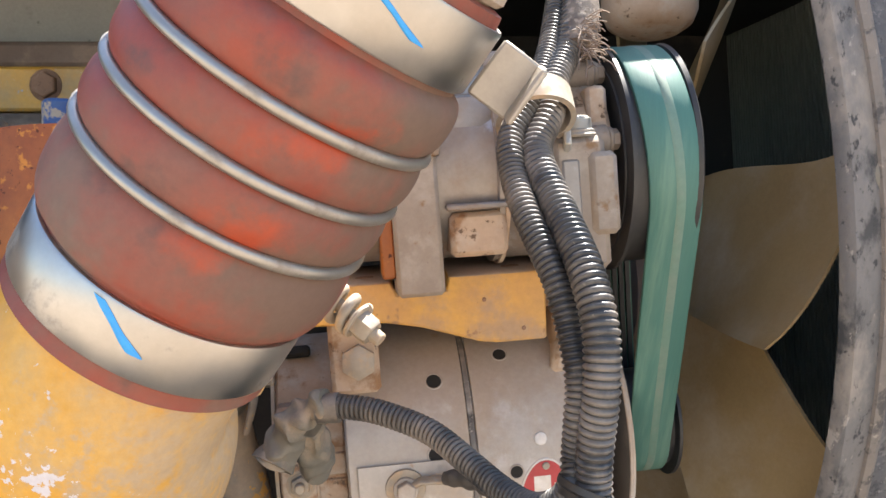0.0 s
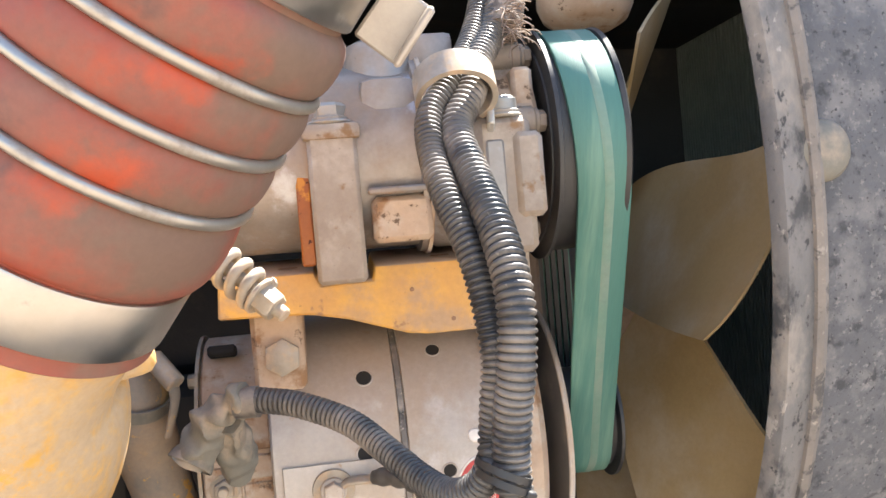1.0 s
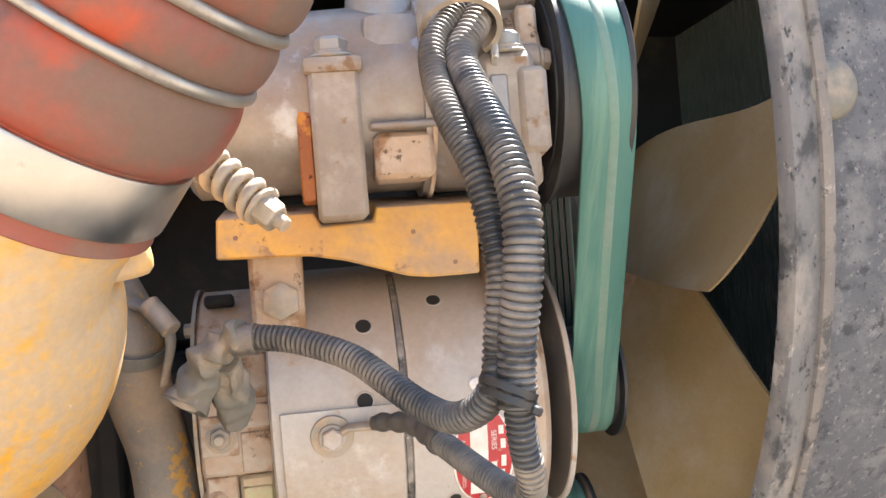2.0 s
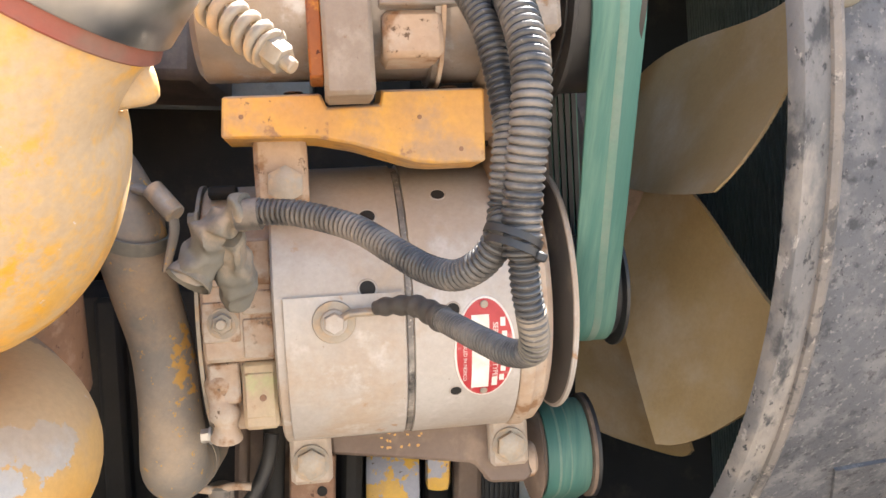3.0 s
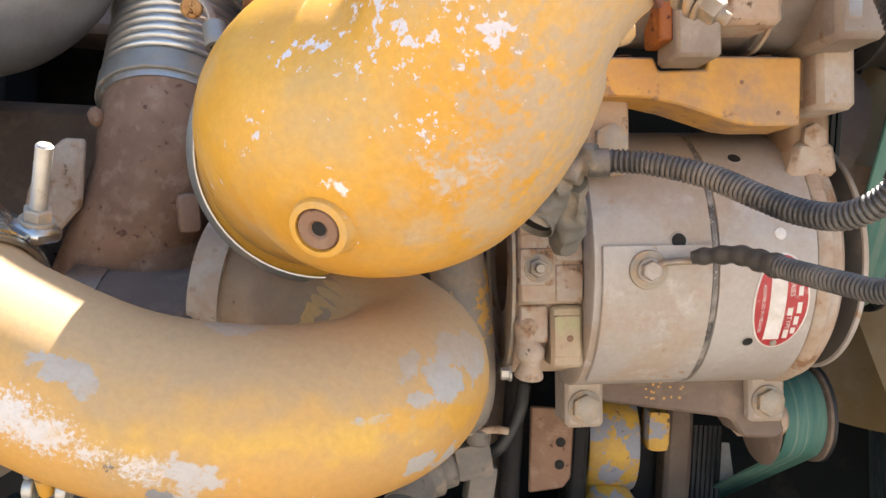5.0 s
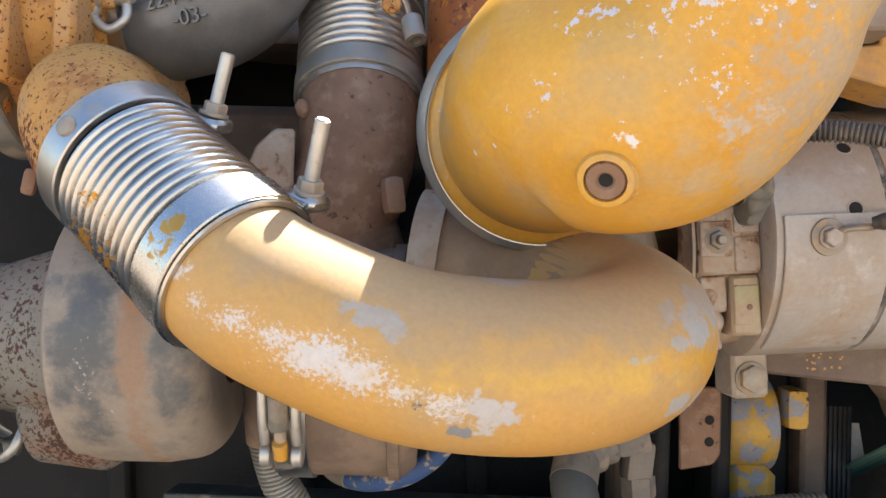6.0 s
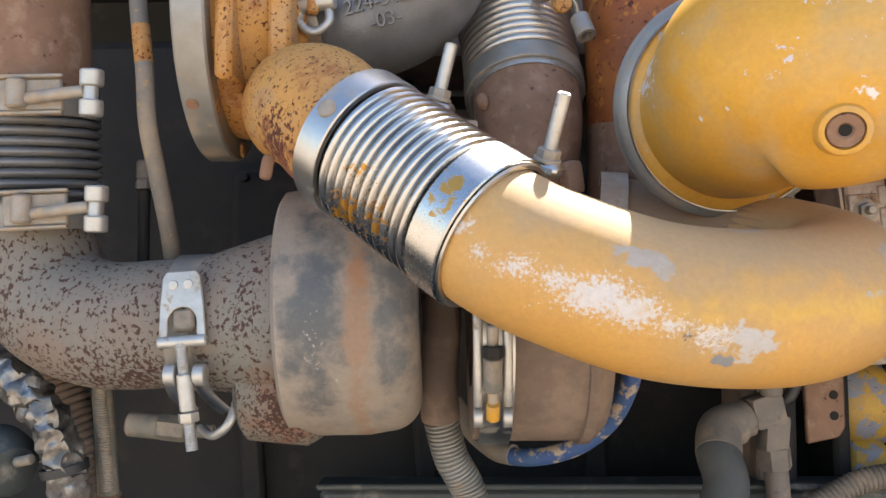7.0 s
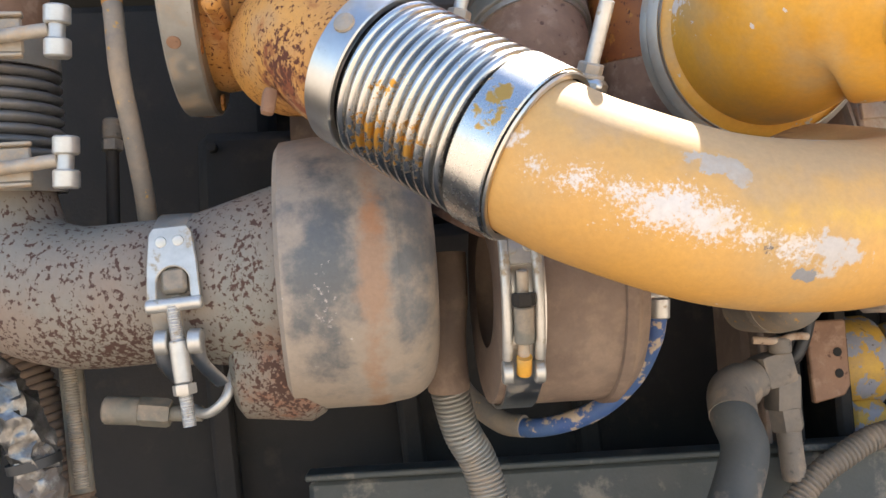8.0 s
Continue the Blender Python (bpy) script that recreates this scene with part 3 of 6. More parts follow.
def ribbed(pts, r, pitch=0.0034, depth=0.0020, seg=16):
    """Corrugated conduit: flat-topped ribs with narrow grooves."""
    pts = resample(pts, pitch / 7)

    def rad(u, L):
        k = (L / pitch) % 1.0
        return r - depth * (1.0 - min(1.0, max(0.0, math.sin(math.pi * k)) ** 0.80 * 1.04))
    return sweep(pts, rad, seg)


def bolt(parent, at, d, r=0.009, h=0.006, material=None, washer=True, shank=0.0, name="bolt", twist=0.0):
    """A hex head on its washer, pointing along d, as a part."""
    at, d = Vector(at), Vector(d).normalized()
    bms = [hexa(at + d * 0.0015, at + d * (0.0015 + h), r, twist)]
    if washer:
        bms.append(cyl(at - d * 0.001, at + d * 0.0018, r * 1.22, 24, 0.0005))
    if shank:
        bms.append(cyl(at + d * h, at + d * (h + shank), r * 0.52, 14, 0.001))
    return part(name, join(*bms), material or bolt_steel, parent)


# ---- setting ----
gr = bmesh.new()
bmesh.ops.create_grid(gr, x_segments=40, y_segments=40, size=400)
tagged(part("ground", gr, dirt), "dry dusty tan ground under the machine", "ground", kind="structure")
tagged(part("backdrop_wall", wbox(-2.2, 1.6, 1.62, 1.68, 0.3, 2.6), black_panel), "dark far side wall of the engine bay", "wall", kind="structure")
tagged(part("bay_floor", wbox(-2.2, 1.6, 0.62, 1.62, 0.72, 0.76), rail_mat), "dark dusty floor plate of the engine bay", "floor", kind="structure")
tagged(part("bay_wall_left", wbox(-2.26, -2.2, 0.7, 1.68, 0.3, 2.6), black_panel), "dark end wall of the engine bay", "wall", kind="structure")

# Unseen plate added to block the sun; front edge skewed to set the shadow.
roof = wbox(-2.2, 1.6, 0.795, 1.68, 1.90, 1.94)
for v in roof.verts:
    if v.co.y < 1.0:
        v.co.y += 0.06 * (v.co.x + 0.1)
tagged(part("sun_block_plate", roof, black_panel), "unseen dark plate added over the bay to block sun", "roof", kind="structure")
tagged(part("bay_wall_right", wbox(1.5, 1.56, 0.7, 1.68, 0.3, 2.6), black_panel), "dark end wall of the engine bay", "wall", kind="structure")

# engine block behind the accessories; its deep shade is put into a near-black base
block = thing("engine_block", (-0.3, 1.25, 0.76), "iron engine block behind the accessories, near-black in place of deep shade", "engine")
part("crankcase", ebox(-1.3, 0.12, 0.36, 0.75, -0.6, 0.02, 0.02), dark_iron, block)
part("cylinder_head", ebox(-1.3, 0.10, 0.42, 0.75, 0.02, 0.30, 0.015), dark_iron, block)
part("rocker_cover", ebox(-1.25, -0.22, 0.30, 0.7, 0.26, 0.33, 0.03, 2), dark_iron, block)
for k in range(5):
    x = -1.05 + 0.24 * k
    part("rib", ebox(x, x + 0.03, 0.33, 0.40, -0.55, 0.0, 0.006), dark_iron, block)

# ---- red charge-air hose ----
HP, HD = Vector((-0.103, 0.432, 1.608)), Vector((0.552, -0.241, 0.798)).normalized()


def h_at(s):
    return HP + HD * s


hose = thing("charge_air_hose", h_at(-0.08), "dusty red silicone charge-air hose with steel rings", "hose")
RB, RV, RC = 0.0735, 0.0655, 0.0655


def bulge(s0, s1, r0, r1, top, n=10):
    """A convolution between two valleys, full and rounded."""
    out = []
    for k in range(n + 1):
        t = k / n
        e = max(0.0, 1 - abs(2 * t - 1) ** 2.6) ** 0.6
        base = r0 + (r1 - r0) * t
        out.append((s0 + (s1 - s0) * t, base + (top - base) * e))
    return out


prof = [(-0.080, 0.0615), (-0.080, RC + 0.001), (-0.079, RC + 0.002), (-0.072, RC), (-0.040, RC)] + bulge(-0.040, 0.004, RC, RV, RB)[1:] + bulge(0.004, 0.033, RV, RV, RB)[1:] \
    + bulge(0.033, 0.062, RV, RV, RB)[1:] + bulge(0.062, 0.093, RV, RC, RB)[1:] + [(0.1265, RC), (0.1315, RC - 0.001), (0.1325, 0.0605), (0.1325, 0.055)]
part("hose_body", lathe(prof, HP, HD, 72), red_silicone, hose, origin=(0, 0, 0))
for s in (0.004, 0.033, 0.062):
    ring = [(s + 0.0030 * math.cos(a), RV + 0.0052 + 0.0030 * math.sin(a)) for a in [2 * math.pi * k / 10 for k in range(10)]]
    part("support_ring", lathe(ring, HP, HD, 72, closed=True), ring_steel, hose, "dusty steel wire ring")
for s0, s1 in ((-0.071, -0.041), (0.096, 0.1265)):
    part("band_clamp", lathe([(s0, RC + 0.0005), (s0, RC + 0.0022), (s0 + 0.001, RC + 0.003), (s1 - 0.001, RC + 0.003), (s1, RC + 0.0022), (s1, RC + 0.0005)], HP, HD, 72, closed=True), band_steel, hose, "polished stainless steel band clamp")
# ---- upper cast pipe that the hose joins ----
upper = thing("intake_pipe", h_at(0.16), "dusty grey cast intake pipe above the hose", "pipe")
part("pipe_body", sweep(spline([h_at(0.10), h_at(0.15), h_at(0.20), h_at(0.27) + V(-0.01, 0.0, 0.01), h_at(0.34) + V(-0.05, 0.0, 0.03), h_at(0.42) + V(-0.12, 0.0, 0.05)], 8), 0.0575, 40), tan_dust, upper)
part("end_bead", lathe([(0.133, 0.055), (0.1335, 0.0605), (0.136, 0.0625), (0.140, 0.0620), (0.1425, 0.0595), (0.144, 0.055)], HP, HD, 64), tan_dust, upper)
lump = bmesh.new()
bmesh.ops.create_icosphere(lump, subdivisions=3, radius=1.0)
lump.transform(Matrix.LocRotScale(h_at(0.163) + V(0.036, -0.012, -0.024), HD.to_track_quat("Z", "Y"), V(0.024, 0.022, 0.015)))
for v in lump.verts:
    v.co += Vector(noise.noise_vector(v.co * 60)) * 0.003
part("cast_boss", lump, tan_dust, upper)

# ---- yellow elbow between turbocharger and hose ----
FL_C, FL_N = Vector((-0.2845, 0.613, 1.439)), Vector((0.08, -0.97, -0.20)).normalized()
elbow = thing("charge_air_elbow", FL_C - V(0, 0, 0.09), "yellow painted cast elbow with chipped grey primer patches", "elbow pipe")
el_path = spline([FL_C, FL_C + FL_N * 0.02, V(-0.2655, 0.5475, 1.4563), V(-0.2275, 0.5238, 1.4518), V(-0.1905, 0.4896, 1.4767), h_at(-0.125) + V(-0.003, 0, 0), h_at(-0.085), h_at(-0.05)], 12)


def elbow_radius(u, L):
    keys = ((-0.2, 0.080), (0.0, 0.081), (0.12, 0.0835), (0.25, 0.0985), (0.38, 0.1045), (0.52, 0.0945), (0.66, 0.0785), (0.84, 0.0655), (0.91, 0.0628), (1.0, 0.0612), (1.2, 0.0612))
    total = 0.0
    for k in range(9):
        v = u + (k - 4) * 0.015
        for (u0, r0), (u1, r1) in zip(keys, keys[1:]):
            if v <= u1:
                total += r0 + (r1 - r0) * (v - u0) / (u1 - u0)
                break
    return total / 9


eb = sweep(el_path, elbow_radius, 64)
eb.verts.ensure_lookup_table()
inner = eb.verts[64 * 2:64 * (len(el_path) - 12)]
for k in range(42):
    bmesh.ops.smooth_vert(eb, verts=inner, factor=0.5, use_axis_x=True, use_axis_y=True, use_axis_z=True)
bend = [v for v in inner if (v.co - V(-0.277, 0.46, 1.505)).length < 0.05]
for k in range(40):
    bmesh.ops.smooth_vert(eb, verts=bend, factor=0.5, use_axis_x=True, use_axis_y=True, use_axis_z=True)
part("elbow_body", eb, yellow_elbow, elbow, origin=(0, 0, 0))
part("flange", lathe([(-0.006, 0.06), (-0.006, 0.088), (0.004, 0.089), (0.007, 0.084), (0.010, 0.076), (0.010, 0.06)], FL_C, FL_N, 80, closed=True), yellow, elbow)
part("v_band", lathe([(-0.019, 0.0875), (-0.017, 0.0925), (-0.013, 0.0945), (-0.0095, 0.0925), (-0.008, 0.0905), (-0.0055, 0.0905), (-0.004, 0.0925), (0.000, 0.0938), (0.0035, 0.0918), (0.006, 0.0880), (0.003, 0.0880), (-0.016, 0.0870)], FL_C, FL_N, 80, closed=True), dull_steel, elbow, "thin steel band round the flange")
part("band_lip", lathe([(0.0055, 0.0868), (0.0070, 0.0880), (0.0090, 0.0872), (0.0088, 0.0862)], FL_C, FL_N, 80, closed=True), steel, elbow, "bright thin lip of the band")
ear = box((0.040, 0.020, 0.021), pose(-0.117, 0.489, 1.503, 0, -14, 14), 0.0085, 3)
part("cast_ear", ear, yellow_elbow, elbow, "dusty cast lug under the hose end", origin=(0, 0, 0))
plug_d = Vector((-0.25, -0.86, -0.45)).normalized()
plug_p = Vector((-0.2600, 0.4545, 1.3840))
part("boss", lathe([(-0.022, 0.024), (-0.010, 0.0185), (-0.003, 0.0168), (-0.0008, 0.0162), (0.0, 0.0150), (0.0, 0.0125), (-0.006, 0.012), (-0.008, 0.0)], plug_p, plug_d, 36), yellow, elbow)
part("plug", lathe([(-0.0026, 0.0), (-0.0026, 0.0042), (-0.0018, 0.0046), (-0.0008, 0.0056), (-0.0004, 0.0108), (-0.003, 0.0124)], plug_p, plug_d, 28), brown_rust, elbow, "rusty hollow hex plug")
part("plug_recess", lathe([(-0.0024, 0.0), (-0.0024, 0.0041)], plug_p, plug_d, 20), gap_black, elbow)

# ---- compressor housing behind the elbow ----
turbo = thing("turbo_compressor", (-0.33, 0.72, 1.33), "orange rusted turbocharger compressor housing", "turbocharger")
part("housing", lathe([(-0.06, 0.04), (-0.055, 0.06), (-0.04, 0.072), (-0.02, 0.080), (-0.008, 0.086), (-0.008, 0.05)], FL_C, FL_N, 56), orange_rust, turbo)
part("volute", sweep(spline([V(-0.316, 0.768, 1.655), V(-0.312, 0.765, 1.60), V(-0.31, 0.76, 1.50), V(-0.31, 0.765, 1.455)], 8), 0.072, 40), orange_rust, turbo)
# Same housing further down; a darker rust colour stands in for its shade.
part("volute_lower", sweep(spline([V(-0.31, 0.765, 1.47), V(-0.31, 0.77, 1.40), V(-0.31, 0.80, 1.30)], 8), 0.0715, 40), brown_rust, turbo, "rusted lower volute, darker brown in place of shade")

# ---- lower yellow pipe with steel bellows ----
BP, BD = Vector((-0.546, 0.554, 1.373)), Vector((0.716, -0.428, -0.551)).normalized()
crossover = thing("exhaust_crossover_pipe", (-0.4, 0.5, 1.22), "dusty yellow painted bent pipe with worn grey patches", "pipe")
cp = spline([BP + BD * 0.070, BP + BD * 0.095, V(-0.444, 0.508, 1.303), V(-0.37, 0.507, 1.278), V(-0.29, 0.520, 1.272), V(-0.233, 0.555, 1.281), V(-0.218, 0.605, 1.297), V(-0.262, 0.662, 1.318), V(-0.32, 0.71, 1.333), V(-0.376, 0.718, 1.341)], 10)
part("pipe_body", sweep(cp, lambda u, L: 0.0535 + 0.002 * math.sin(math.pi * u), 56), yellow_pipe, crossover, origin=(0, 0, 0))
part("ring_band", lathe([(-0.012, 0.055), (-0.012, 0.060), (0.012, 0.060), (0.012, 0.055)], V(-0.37, 0.718, 1.34), V(1, -0.1, -0.1), 48, closed=True), tan_dust, crossover)
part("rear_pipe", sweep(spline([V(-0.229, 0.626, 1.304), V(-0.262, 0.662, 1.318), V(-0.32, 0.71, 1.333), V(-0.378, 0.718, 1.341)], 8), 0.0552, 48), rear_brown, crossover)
bell = thing("bellows_joint", BP, "corrugated stainless steel bellows with flecks of yellow paint", "bellows")
bp = []
for k in range(11 * 8 + 1):
    s = -0.036 + 0.092 * k / 88
    bp.append((s, 0.0525 + 0.0072 * abs(math.sin(math.pi * k / 8)) ** 0.6))
part("bellows_body", lathe([(-0.06, 0.05), (-0.06, 0.0545)] + bp + [(0.086, 0.0545), (0.086, 0.052)], BP, BD, 80), bellow_steel, bell, origin=(0, 0, 0))
for s0, s1, mt in ((-0.063, -0.039, steel), (0.059, 0.088, flecked_steel)):
    part("end_band", lathe([(s0, 0.0555), (s0, 0.0595), (s0 + 0.001, 0.0605), (s1 - 0.001, 0.0605), (s1, 0.0595), (s1, 0.0555)], BP, BD, 80, closed=True), mt, bell, "smooth steel end band", origin=(0, 0, 0))

# ---- turbine housing with elbow stub, upper left ----
turbine = thing("turbine_housing", (-0.68, 0.74, 1.42), "rust-speckled yellow turbine housing with steel flange", "turbocharger")
TC, TD = Vector((-0.74, 0.745, 1.555)), Vector((1, 0.05, 0.0)).normalized()
part("housing", lathe([(-0.01, 0.05), (-0.01, 0.105), (0.02, 0.112), (0.06, 0.106), (0.085, 0.09), (0.10, 0.06), (0.10, 0.02)], TC, TD, 56), yellow_rust, turbine)
part("flange", lathe([(-0.018, 0.05), (-0.018, 0.131), (-0.016, 0.133), (0.009, 0.133), (0.011, 0.131), (0.011, 0.05)], TC, TD, 72, closed=True), dull_steel, turbine, "stained steel flange ring")
part("stub_elbow", sweep(spline([V(-0.655, 0.76, 1.475), V(-0.654, 0.70, 1.460), V(-0.638, 0.645, 1.449), V(-0.620, 0.608, 1.436), BP - BD * 0.075, BP - BD * 0.048], 8), lambda u, L: 0.055 - 0.001 * u, 44), yellow_rust, turbine, origin=(0, 0, 0))

# ---- brown exhaust pipe with bellows, middle ----
mid = thing("exhaust_riser", (-0.44, 0.75, 1.32), "brown rusted exhaust riser pipe with a steel bellows", "pipe")
MP = Vector((-0.441, 0.742, 1.475))
MR, MD = Vector((-0.441, 0.744, 1.457)), Vector((-0.07, 0.46, 0.88)).normalized()
MB = Vector((0.02, -0.10, 0.99)).normalized()
part("pipe_body", sweep(spline([MP - MB * 0.17 + V(-0.05, 0.01, 0), MP - MB * 0.11 + V(-0.022, 0.0, 0), MP - MB * 0.055 + V(-0.004, 0, 0), MR + MD * 0.008, MR + MD * 0.045], 8), 0.053, 48), brown_rust, mid)
part("riser_foot", sweep(spline([V(-0.462, 0.755, 1.375), V(-0.450, 0.758, 1.345), V(-0.440, 0.765, 1.30)], 6), 0.052, 36), brown_rust, mid)
part("lug", box((0.018, 0.022, 0.032), pose(-0.405, 0.708, 1.394, 0, -8, 20), 0.006, 2), brown_rust, mid)
part("flange_plate", prism([(-0.491, 1.449), (-0.508, 1.449), (-0.524, 1.434), (-0.535, 1.405), (-0.540, 1.365), (-0.515, 1.365), (-0.491, 1.395)], 0.007, pose(0, 0.703, 0), 0.002), tan_dust, mid, "pale dusty flange plate beside the riser")
mb = [(0.052 + 0.0088 * k / 10, 0.0545 + 0.0046 * abs(math.sin(math.pi * k / 10)) ** 0.6) for k in range(121)]
part("bellows_body", lathe([(0.03, 0.054), (0.051, 0.0545)] + mb + [(0.18, 0.0545), (0.24, 0.0545)], MR, MD, 72), silver_bellows, mid, "dull silver corrugated bellows")
part("end_band", lathe([(0.029, 0.0545), (0.029, 0.0590), (0.030, 0.0600), (0.048, 0.0600), (0.049, 0.0590), (0.049, 0.0545)], MR, MD, 72, closed=True), dull_steel, mid, "smooth grey steel end band")
part("inner_lip", lathe([(0.023, 0.0528), (0.023, 0.0560), (0.0295, 0.0565), (0.0295, 0.0528)], MR, MD, 72, closed=True), ring_steel, mid)
part("clamp_band", lathe([(0.126, 0.059), (0.126, 0.0615), (0.144, 0.0615), (0.144, 0.059)], MR, MD, 72, closed=True), clamp_dull, mid)

# ---- rusted exhaust pipe, lower left ----
exhaust = thing("exhaust_pipe", (-0.75, 0.71, 1.2), "mottled rusty exhaust pipe elbow", "exhaust pipe")
part("pipe_body", sweep(spline([V(-0.935, 0.742, 1.40), V(-0.932, 0.742, 1.35), V(-0.905, 0.734, 1.288), V(-0.85, 0.722, 1.262), V(-0.78, 0.715, 1.262), V(-0.72, 0.712, 1.264), V(-0.66, 0.715, 1.27)], 10), lambda u, L: 0.060 + 0.020 * max(0, (u - 0.75) / 0.25), 48), mottled, exhaust, origin=(0, 0, 0))
part("collar", lathe([(0, 0.04), (0.002, 0.056), (0.008, 0.064), (0.062, 0.069), (0.074, 0.062), (0.076, 0.05)], V(-0.715, 0.735, 1.215), V(1, 0, 0), 44), mottled, exhaust, origin=(0, 0, 0))
barrel = thing("exhaust_barrel", (-0.61, 0.725, 1.16), "heat-stained rounded exhaust casting", "exhaust casting")
part("shell", lathe([(0, 0.06), (0.0, 0.108), (0.004, 0.114), (0.03, 0.117), (0.075, 0.118), (0.092, 0.1155)], V(-0.672, 0.733, 1.272), V(1, 0.05, 0.03), 72), stained, barrel, origin=(0, 0, 0))
part("end_cap", lathe([(0.0918, 0.1156)] + [(0.092 + 0.032 * math.sin(a), 0.0855 + 0.030 * math.cos(a)) for a in [math.pi / 2 * k / 9 for k in range(10)]] + [(0.124, 0.05)], V(-0.672, 0.733, 1.272), V(1, 0.05, 0.03), 72), stained, barrel, origin=(0, 0, 0))
outlet = thing("exhaust_outlet_body", (-0.43, 0.74, 1.14), "dusty brown exhaust body behind a steel clamp", "exhaust casting")
part("shell", lathe([(0, 0.05), (0, 0.098), (0.02, 0.1), (0.11, 0.1), (0.12, 0.09), (0.12, 0.05)], V(-0.50, 0.735, 1.25), V(1, 0.05, 0), 56), brown_iron, outlet)
part("end_ring", lathe([(0.096, 0.0995), (0.097, 0.1035), (0.106, 0.1035), (0.107, 0.0995)], V(-0.50, 0.735, 1.25), V(1, 0.05, 0), 56, closed=True), brown_iron, outlet)

# left vertical bellows
lb = thing("vertical_bellows", (-0.925, 0.745, 1.36), "grey steel bellows with two bolted band clamps", "bellows")
LP, LD = Vector((-0.935, 0.745, 1.37)), Vector((0.0, -0.12, 0.99)).normalized()
lp = [(0.014 + 0.078 * k / 80, 0.0615 + 0.0095 * abs(math.sin(math.pi * k / 10)) ** 0.6) for k in range(81)]
part("bellows_body", lathe([(0, 0.06)] + lp + [(0.12, 0.06)], LP, LD, 64), plain_alu, lb)
for s in (-0.014, 0.092):
    part("band_clamp", lathe([(s, 0.065), (s, 0.071), (s + 0.024, 0.071), (s + 0.024, 0.065)], LP, LD, 64, closed=True), dull_steel, lb)
part("riser", sweep([LP + LD * 0.11, LP + LD * 0.2, LP + LD * 0.32], 0.064, 40), brown_rust, lb)

# ---- alternator ----
alt = thing("alternator", E(0, 0, -0.16), "large dusty cast aluminium alternator", "alternator")
part("stator_shell", lathe([(-0.088, 0.08), (-0.088, 0.116), (-0.086, 0.119), (0.013, 0.119), (0.0135, 0.1165), (0.0195, 0.1165), (0.02, 0.119), (0.104, 0.119), (0.105, 0.08)], E(0, 0, 0), ENG_X, 96), cast_alu, alt)
part("drive_housing", lathe([(0.105, 0.08), (0.105, 0.1185), (0.108, 0.121), (0.116, 0.121), (0.119, 0.118), (0.126, 0.117), (0.132, 0.110), (0.135, 0.09), (0.135, 0.02)], E(0, 0, 0), ENG_X, 96), tan_dust, alt)
part("rear_housing", lathe([(-0.146, 0.05), (-0.146, 0.106), (-0.143, 0.110), (-0.088, 0.110)], E(0, 0.004, 0), ENG_X, 80, up=ENG_Z, scale=(0.97, 0.80)), tan_dust, alt)
# Disc colour also holds the shade of the gap beside the drive housing.
part("fan_disc", lathe([(0.136, 0.02), (0.138, 0.060), (0.146, 0.088), (0.1500, 0.1055), (0.1515, 0.1060), (0.153, 0.02)], E(0, 0, 0), ENG_X, 96), dark_disc, alt, "dark dusty cooling disc, its colour deepened for gap shade")
part("disc_rim", lathe([(0.1500, 0.1040), (0.1503, 0.1082), (0.1525, 0.1090), (0.1545, 0.1082), (0.1548, 0.1040)], E(0, 0, 0), ENG_X, 96, closed=True), cast_alu, alt, "pale worn rim of the disc")
part("pulley", lathe([(0.15, 0.02), (0.158, 0.05), (0.158, 0.057), (0.161, 0.057), (0.163, 0.047), (0.212, 0.047), (0.213, 0.057), (0.216, 0.057), (0.217, 0.02)], E(0, 0, 0), ENG_X, 56), black_rubber, alt)

# ---- yellow bracket ----
brk = thing("mounting_bracket", E(-0.02, -0.1, 0.10), "thick yellow painted steel mounting bracket", "bracket")
arm = prism([(-0.113, 0.166), (-0.115, 0.129), (-0.048, 0.127), (-0.02, 0.121), (0.025, 0.106), (0.04, 0.104), (0.078, 0.104), (0.080, 0.166), (0.003, 0.167), (0.001, 0.156), (-0.038, 0.155), (-0.042, 0.166)], 0.06, ENG @ pose(0, -0.142, 0.004), 0.0016)
eng_inv = ENG.inverted()
for v in arm.verts:
    q = eng_inv @ v.co
    if q.z > 0.142:
        q.z += -0.007 + 0.010 * (q.y + 0.142) / 0.06
        v.co = ENG @ q
part("arm", arm, yellow_cast, brk)
part("end_block", ebox(0.078, 0.118, -0.125, -0.07, 0.130, 0.168, 0.006, 2), rear_brown, brk)

# ---- compressor ----
CY, CZ = -0.113, 0.247
comp = thing("air_conditioning_compressor", E(0.02, CY, 0.17), "dusty cast aluminium compressor", "compressor")
part("body", lathe([(-0.13, 0.02), (-0.13, 0.062), (-0.125, 0.068), (-0.045, 0.069), (0.0, 0.071), (0.05, 0.071), (0.055, 0.074), (0.10, 0.074), (0.10, 0.02)], E(0, CY, CZ), ENG_X, 64), comp_alu, comp)
part("front_plate", lathe([(0.10, 0.02), (0.10, 0.068), (0.102, 0.070), (0.126, 0.070), (0.130, 0.066), (0.133, 0.02)], E(0, CY, CZ), ENG_X, 64), tan_dust, comp)
part("strap", ebox(-0.039, -0.004, -0.188, -0.14, 0.154, 0.262, 0.003), strap_tan, comp)
part("pulley", lathe([(0.1345, 0.03), (0.1345, 0.078), (0.136, 0.078), (0.137, 0.091), (0.140, 0.091), (0.142, 0.085), (0.185, 0.085), (0.1865, 0.0895), (0.190, 0.0905), (0.192, 0.087), (0.192, 0.03)], E(0, CY, CZ), ENG_X, 96), black_rubber, comp)


